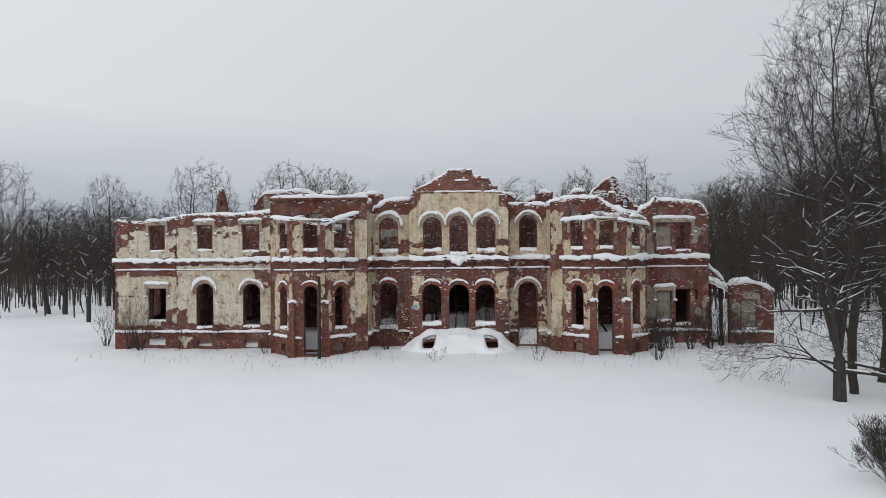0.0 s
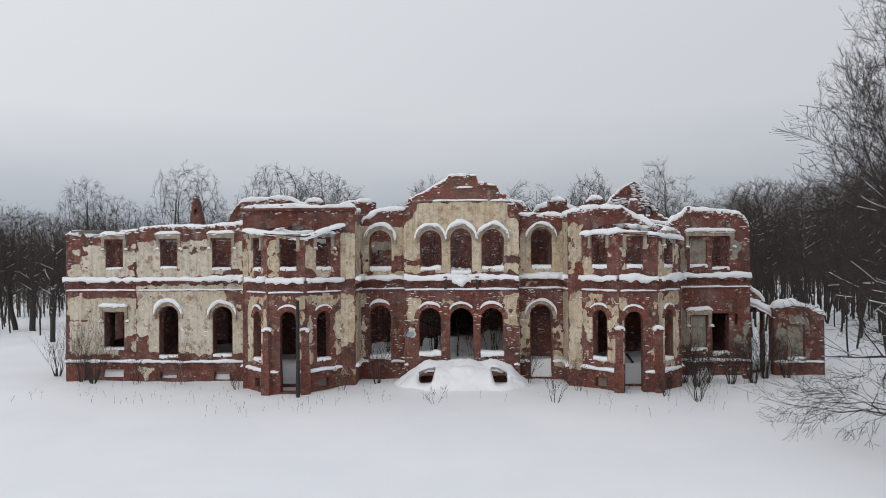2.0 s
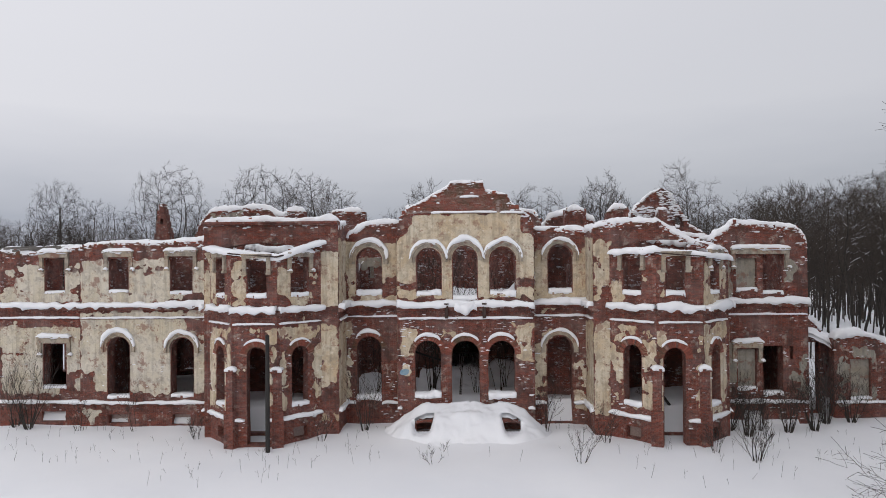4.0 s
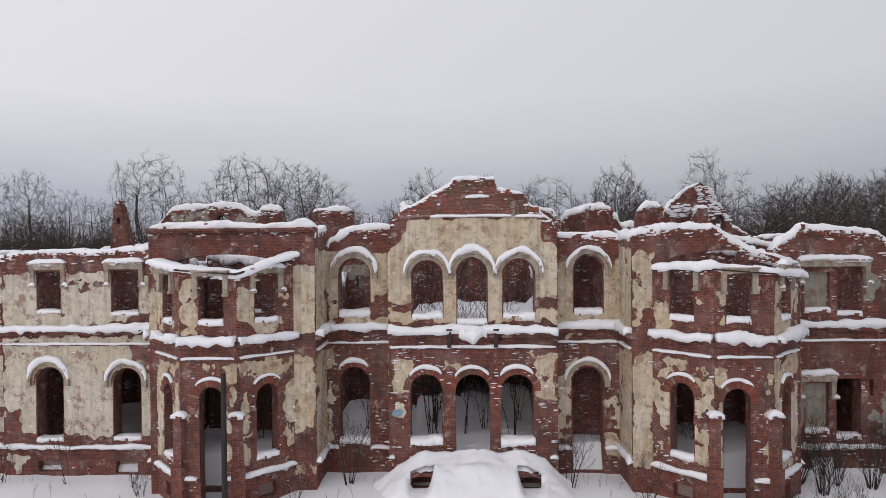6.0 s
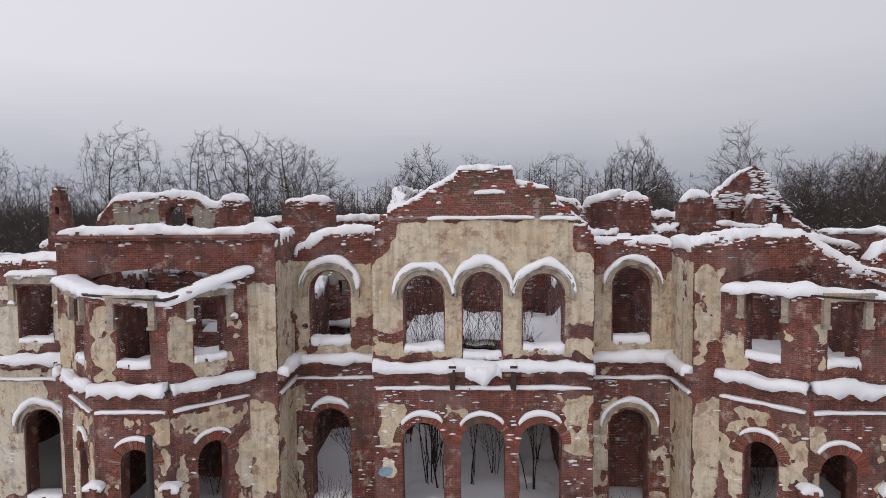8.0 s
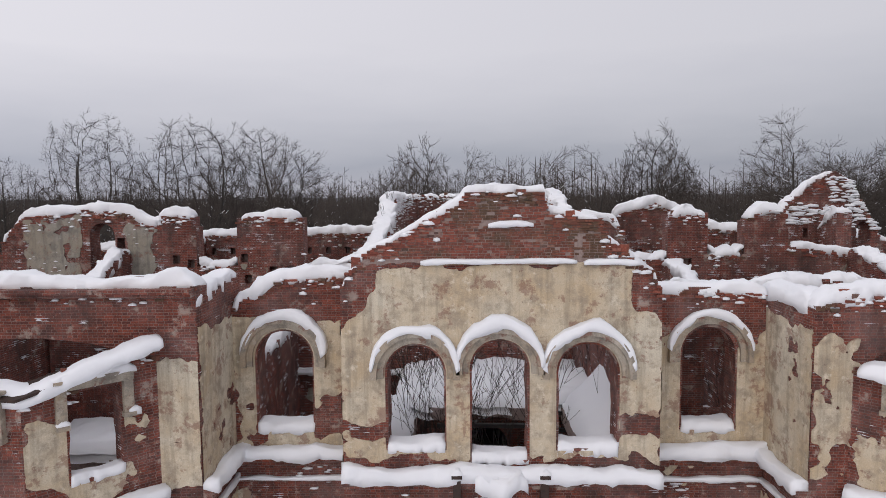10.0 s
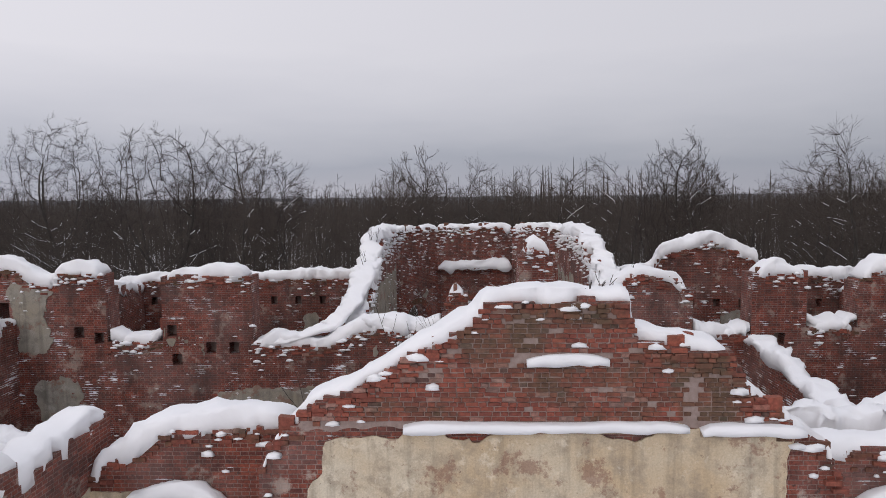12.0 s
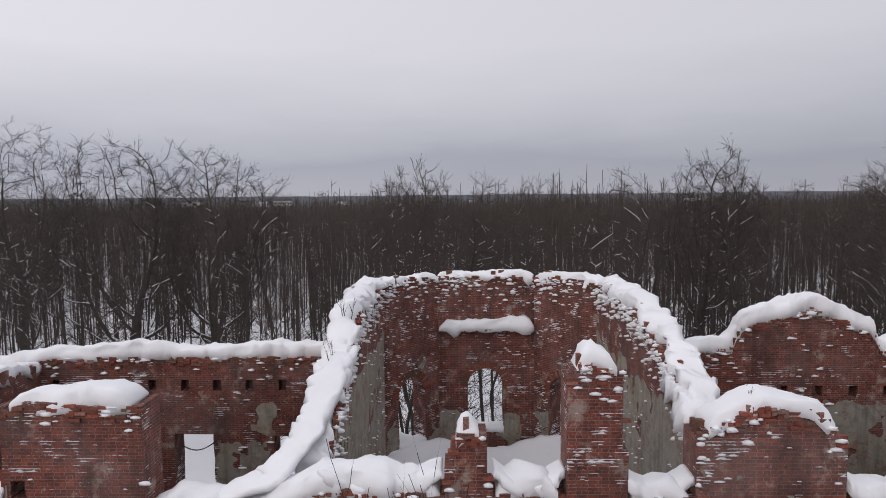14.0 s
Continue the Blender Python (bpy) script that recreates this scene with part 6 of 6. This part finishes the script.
def far_wood():
    """The wood farther off, thinning to the skyline: thousands of thin stems and sprays."""
    rs = np.random.RandomState(3)
    segs = []
    for i in range(11000):
        y = 135 + 420 * rs.rand() ** 1.25
        x = (rs.rand() - 0.5) * 1.9 * (y + 20)
        h = rs.uniform(14, 20) + 8.0 * float(vnoise(x * 0.03, y * 0.03, 5)) ** 2 + (rs.uniform(1, 3) if rs.rand() < 0.14 else 0)
        z = -2.6
        top = Vector((x + rs.uniform(-0.8, 0.8), y, z + h))
        w = 0.04 + 0.0003 * y
        foot = Vector((x, y, z))
        segs.append((foot, top, w * 1.3, w * 0.4))
        for k in range(18):
            f = rs.uniform(0.12, 0.97)
            a = foot.lerp(top, f)
            l = 1.0 + 2.6 * (1 - f)
            segs.append((a, a + Vector((rs.uniform(-1, 1) * l, rs.uniform(-0.5, 0.5) * l, rs.uniform(0.3, 1.1) * l)), w * 0.5, w * 0.2))
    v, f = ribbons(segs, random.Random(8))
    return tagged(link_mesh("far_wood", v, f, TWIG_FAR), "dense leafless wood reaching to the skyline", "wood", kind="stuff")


far_wood()


def skyline():
    """Low wooded country at the horizon, in a colour paled and blued for haze."""
    xs = np.linspace(-3200, 3200, 260)
    verts, faces = [], []
    for k, (y, h) in enumerate(((620, 10), (900, 12), (1500, 15), (2600, 19), (3600, 29))):
        for x in xs:
            verts.append((x, y + 20 * float(vnoise(x * 0.01, k, 2)), -2.5 + h * (0.75 + 0.4 * float(fbm(x * 0.004 * (1 + k * 0.1), k * 3.3, k, 3)))))
    n = len(xs)
    for k in range(4):
        for i in range(n - 1):
            a = k * n + i
            faces.append((a, a + 1, a + n + 1, a + n))
    base = len(verts)
    for x in xs:
        verts.append((x, 615, -3.0))
    for i in range(n - 1):
        faces.append((base + i, base + i + 1, i + 1, i))
    return tagged(link_mesh("far_hills", verts, faces, HILLS, smooth=True), "low dark wooded hills along the horizon, haze put into their colour", "hills", kind="structure")


skyline()

# tarred pole in front of the house
pole = thing("utility_pole", "black tarred wooden pole standing in the snow before the bay", "pole", at=(-12.4, 54.0, 0))
v, f = tubes([(Vector((0, 0, -0.8)), Vector((0, 0, 6.95)), 0.14, 0.12), (Vector((0, 0, 6.95)), Vector((0, 0, 7.0)), 0.12, 0.05)], 10)
link_mesh("shaft", v, f, TAR, pole, smooth=True)


# saplings and dead stalks round the walls
THICKETS = ((-22.9, 58.6, 2.8, 4, 1), (-30.5, 58.9, 4.6, 12, 2), (-31.6, 59.2, 3.4, 12, 3), (-7.2, 58.2, 3.4, 9, 4), (5.9, 51.8, 2.0, 5, 5), (15.6, 52.0, 2.4, 12, 6), (-2.3, 51.6, 1.3, 3, 7), (16.8, 58.6, 3.0, 14, 8), (18.6, 58.4, 2.6, 12, 9), (-9.6, 56.0, 1.6, 6, 10), (4.6, 57.6, 3.0, 6, 11), (8.2, 55.9, 2.0, 5, 12), (-35.5, 62.0, 3.5, 14, 13), (17.4, 57.2, 2.6, 18, 14), (20.2, 57.8, 2.8, 18, 15), (22.2, 58.4, 3.2, 16, 16), (23.8, 60.0, 3.8, 14, 17), (25.6, 60.2, 3.0, 14, 18), (13.9, 53.6, 1.6, 8, 19), (-26.6, 58.4, 1.8, 8, 20), (-18.0, 57.0, 1.5, 8, 21))
for x, y, h, n, seed in THICKETS:
    segs = sapling(400 + seed, h, n, 2, lean=0.5, min_r=0.007)
    tagged(tree_thing("shrub", "thin leafless shrub growing by the ruined wall", segs, snow_on(segs, 0.02, rnd, 0.4), "shrubs round the house", (x, y, float(ground_z(x, y))), split=0.03), category="shrub")
for x, y, z, h, n, seed in ((-7.0, 64.0, 1.5, 6.5, 7, 31), (-3.0, 65.5, 1.6, 9.0, 8, 32), (0.3, 64.5, 1.5, 6.0, 6, 33), (2.6, 66.0, 1.6, 7.0, 7, 34), (-4.4, 67.5, 2.0, 13.5, 3, 35), (3.9, 68.0, 2.0, 12.5, 5, 36), (-13.0, 61, 1.3, 5, 7, 37), (12.0, 61.0, 1.3, 4, 6, 38), (-20.3, 63.0, 1.5, 4.5, 6, 39), (-1.9, 69.0, 2.0, 14.5, 2, 40), (9, 63.3, 2, 11.8, 6, 41), (-3.0, 63.0, 1.6, 19.0, 5, 42), (-2.4, 62.2, 1.5, 18.0, 5, 43), (-2.7, 64.0, 1.5, 20.0, 4, 44), (-1.0, 62.5, 1.5, 15.0, 4, 45), (1.9, 62.0, 1.5, 16.0, 4, 46)):
    segs = sapling(500 + seed, h * 0.55, n, 3, lean=0.22, min_r=0.007, kids=(2, 3), girth=0.75 if h < 10 else 0.42)
    tagged(tree_thing("sapling", "bare young birch growing up inside the roofless shell", segs, snow_on(segs, 0.03, rnd, 0.3), "saplings inside the house", (x, y, z), split=0.04), category="sapling")
# dead stalks standing out of the snow along the walls
rs = np.random.RandomState(12)
stalks = []
for k in range(230):
    x = rs.uniform(-33, 24)
    y = (54.6 if -17 < x < -9 or 8 < x < 16.5 else 58.6) - rs.rand() ** 1.6 * 7.0
    if -5.5 < x < 4.8 and y > 53:
        continue
    foot = Vector((x, y, float(ground_z(x, y)) - 0.05))
    hh = rs.uniform(0.25, 0.9)
    tip = foot + Vector((rs.uniform(-0.2, 0.2), rs.uniform(-0.2, 0.2), hh))
    stalks.append((foot, tip, 0.008, 0.005))
    stalks.append((foot.lerp(tip, 0.6), tip + Vector((rs.uniform(-0.2, 0.2), 0, -0.05)), 0.006, 0.004))
v, f = tubes(stalks, 3)
tagged(link_mesh("dry_stalks", v, f, TWIG), "dead weed stalks standing out of the snow", "weeds", kind="stuff")
v, f = CLUMPS
tagged(link_mesh("snow_clumps", v, f, SNOW, smooth=True), "small lumps of snow stuck to rough brickwork", "snow", kind="stuff")


# ---- small things ----
# iron consoles under the middle window, capped with snow
for x in (-1.73, 0.75):
    bm = bmesh.new()
    add_box(bm, -0.11, 0.11, -0.42, 0.0, 7.55, 8.45)
    add_box(bm, -0.15, 0.15, -0.48, 0.0, 8.45, 8.55)
    part("iron_console", bm, IRON, c1[0], "rusted iron bracket").location = (x + 5.0, -0.03, 0)
    snow_strip([(x - 0.16, 57.95, 8.55), (x + 0.16, 57.95, 8.55)], 0.44, 0.24, 0.08, 3, label="snow cap on a rusted iron bracket")
snow_strip([(-1.2, 57.98, 8.3), (-0.5, 57.9, 8.0), (0.25, 57.98, 8.3)], 0.55, 0.5, 0.12, 8, label="slump of snow hanging from the middle window")
# boards in the right wing's blind windows
for o in (r1[2][0], r1[2][2]):
    bm = bmesh.new()
    add_box(bm, o[0] - 0.05, o[1] + 0.05, 0.3, 0.36, o[2] - 0.05, o[3] + 0.05)
    add_box(bm, o[0], o[1], 0.26, 0.3, o[3] - 0.62, o[3] - 0.54)
    part("window_board", bm, PLASTER_GREY, r1[0], "grey board closing the window")
# a daub of blue paint on the plaster
bm = bmesh.new()
bmesh.ops.create_circle(bm, cap_ends=True, radius=0.3, segments=18)
r3 = random.Random(4)
for v_ in bm.verts:
    v_.co = Vector((v_.co.x * 1.1, -0.036, v_.co.y * 0.7)) * r3.uniform(0.85, 1.15)
    v_.co.y = -0.036
BLUE = plain_material("blue_paint", (0.10, 0.22, 0.32), (0.28, 0.36, 0.4), 5.0)
bmesh.ops.recalc_face_normals(bm, faces=bm.faces)
part("paint_daub", bm, BLUE, c1[0], "faded blue paint").location = (0.45, 0, 3.98)
# rafters left on the far corner of the left wing
for i in range(9):
    x = -33.3 + 0.62 * i
    raft = thing("rafter", "snow-dusted grey rafter end on the wing's corner", "beam", "rafters on the wing", (x, 60.2, 12.35 + 0.1 * math.sin(i * 2.1)))
    bm = bmesh.new()
    add_box(bm, -0.07, 0.07, -0.5, 1.8, -0.07, 0.09, 0.01)
    part("beam", bm, WOOD, raft).rotation_euler = (radians(4), radians(r3.uniform(-12, 12)), radians(r3.uniform(-40, -10)))
# lamp cable hanging across a rear window
cable = thing("hanging_cable", "black cable sagging across an empty rear window", "cable", at=(-12.4, 78.9, 11.2))
pts = [Vector((1.5 * k / 12, 0, -0.35 * math.sin(math.pi * k / 12) - 0.0 * k)) for k in range(13)]
v, f = tubes([(a, b_, 0.022, 0.022) for a, b_ in zip(pts, pts[1:])], 5)
link_mesh("strand", v, f, TAR, cable)
# fallen beams in the shell
for i, (x, y, z, l, tilt, turn) in enumerate(((2.4, 64.0, 8.2, 2.6, 6, 12), (2.2, 63.6, 7.7, 2.4, 4, 8), (-0.4, 63.5, 7.9, 4.2, 1, 2), (-3.0, 64.2, 4.0, 5.0, 20, 40), (12.2, 59.8, 1.0, 3.2, 32, 70), (13.4, 59.5, 1.2, 3.0, 48, 30))):
    beam = thing("fallen_beam", "dark charred beam lying in the roofless shell", "beam", "fallen beams", (x, y, z))
    bm = bmesh.new()
    add_box(bm, -l / 2, l / 2, -0.07, 0.07, -0.07, 0.07, 0.012)
    part("timber", bm, TAR, beam).rotation_euler = (0, radians(tilt), radians(turn))
# thin stalks on the wall tops
for i, (x, y, z, h) in enumerate(((0.35, 58.6, 16.5, 0.8), (-2.6, 58.7, 15.6, 0.5), (10.6, 57.7, 13.7, 0.9), (11.3, 57.8, 13.7, 0.6), (-7.5, 79.4, 14.4, 0.7), (-5.6, 76.0, 16.2, 1.6), (-5.5, 74.0, 15.4, 1.3), (-11.0, 70.4, 15.5, 0.5), (4.0, 70.4, 15.6, 0.6), (-22.4, 60.1, 12.8, 0.6))):
    segs = sapling(700 + i, h * 0.7, 3, 1, lean=0.5, min_r=0.006)
    tagged(tree_thing("sapling", "tiny bare birch rooted on a broken wall top", segs, [], "seedlings on the walls", (x, y, z), split=0.02), category="sapling")


# far town: pale snow-roofed blocks in the woods
def far_house(x, y, w, dpt, h, seed):
    r4 = random.Random(seed)
    house = thing("far_house", "distant pale apartment block with a snowy roof", "building", "houses on the skyline", (x, y, -2.5))
    bm = bmesh.new()
    add_box(bm, -w / 2, w / 2, -dpt / 2, dpt / 2, 0, h)
    part("wall", bm, PALE, house)
    bm = bmesh.new()
    add_box(bm, -w / 2 - 0.6, w / 2 + 0.6, -dpt / 2 - 0.6, dpt / 2 + 0.6, h + 0.02, h + 0.8)
    part("roof", bm, SNOW, house)
    n = max(2, int(w / 6))
    for k in range(n):
        for s_ in range(max(1, int(h / 6))):
            bm = bmesh.new()
            xx = -w / 2 + (k + 0.5) * w / n
            add_box(bm, xx - 1.0, xx + 1.0, -dpt / 2 - 0.08, -dpt / 2 + 0.2, h - 2.2 - s_ * 3.4 - 1.6, h - 2.2 - s_ * 3.4)
            part("window", bm, TAR, house)


PALE = plain_material("pale_wash", (0.5, 0.5, 0.5), (0.62, 0.61, 0.6), 0.3)
for i, (x, y, w, h) in enumerate(((-268, 900, 18, 16), (-246, 930, 24, 17), (-175, 980, 13, 14.5), (-92, 905, 15, 14.5), (-83, 935, 10, 15), (14, 980, 8, 14.5), (-360, 900, 22, 16), (330, 1000, 9, 14.5), (352, 1020, 12, 15))):
    far_house(x, y, w, 14, h, i)
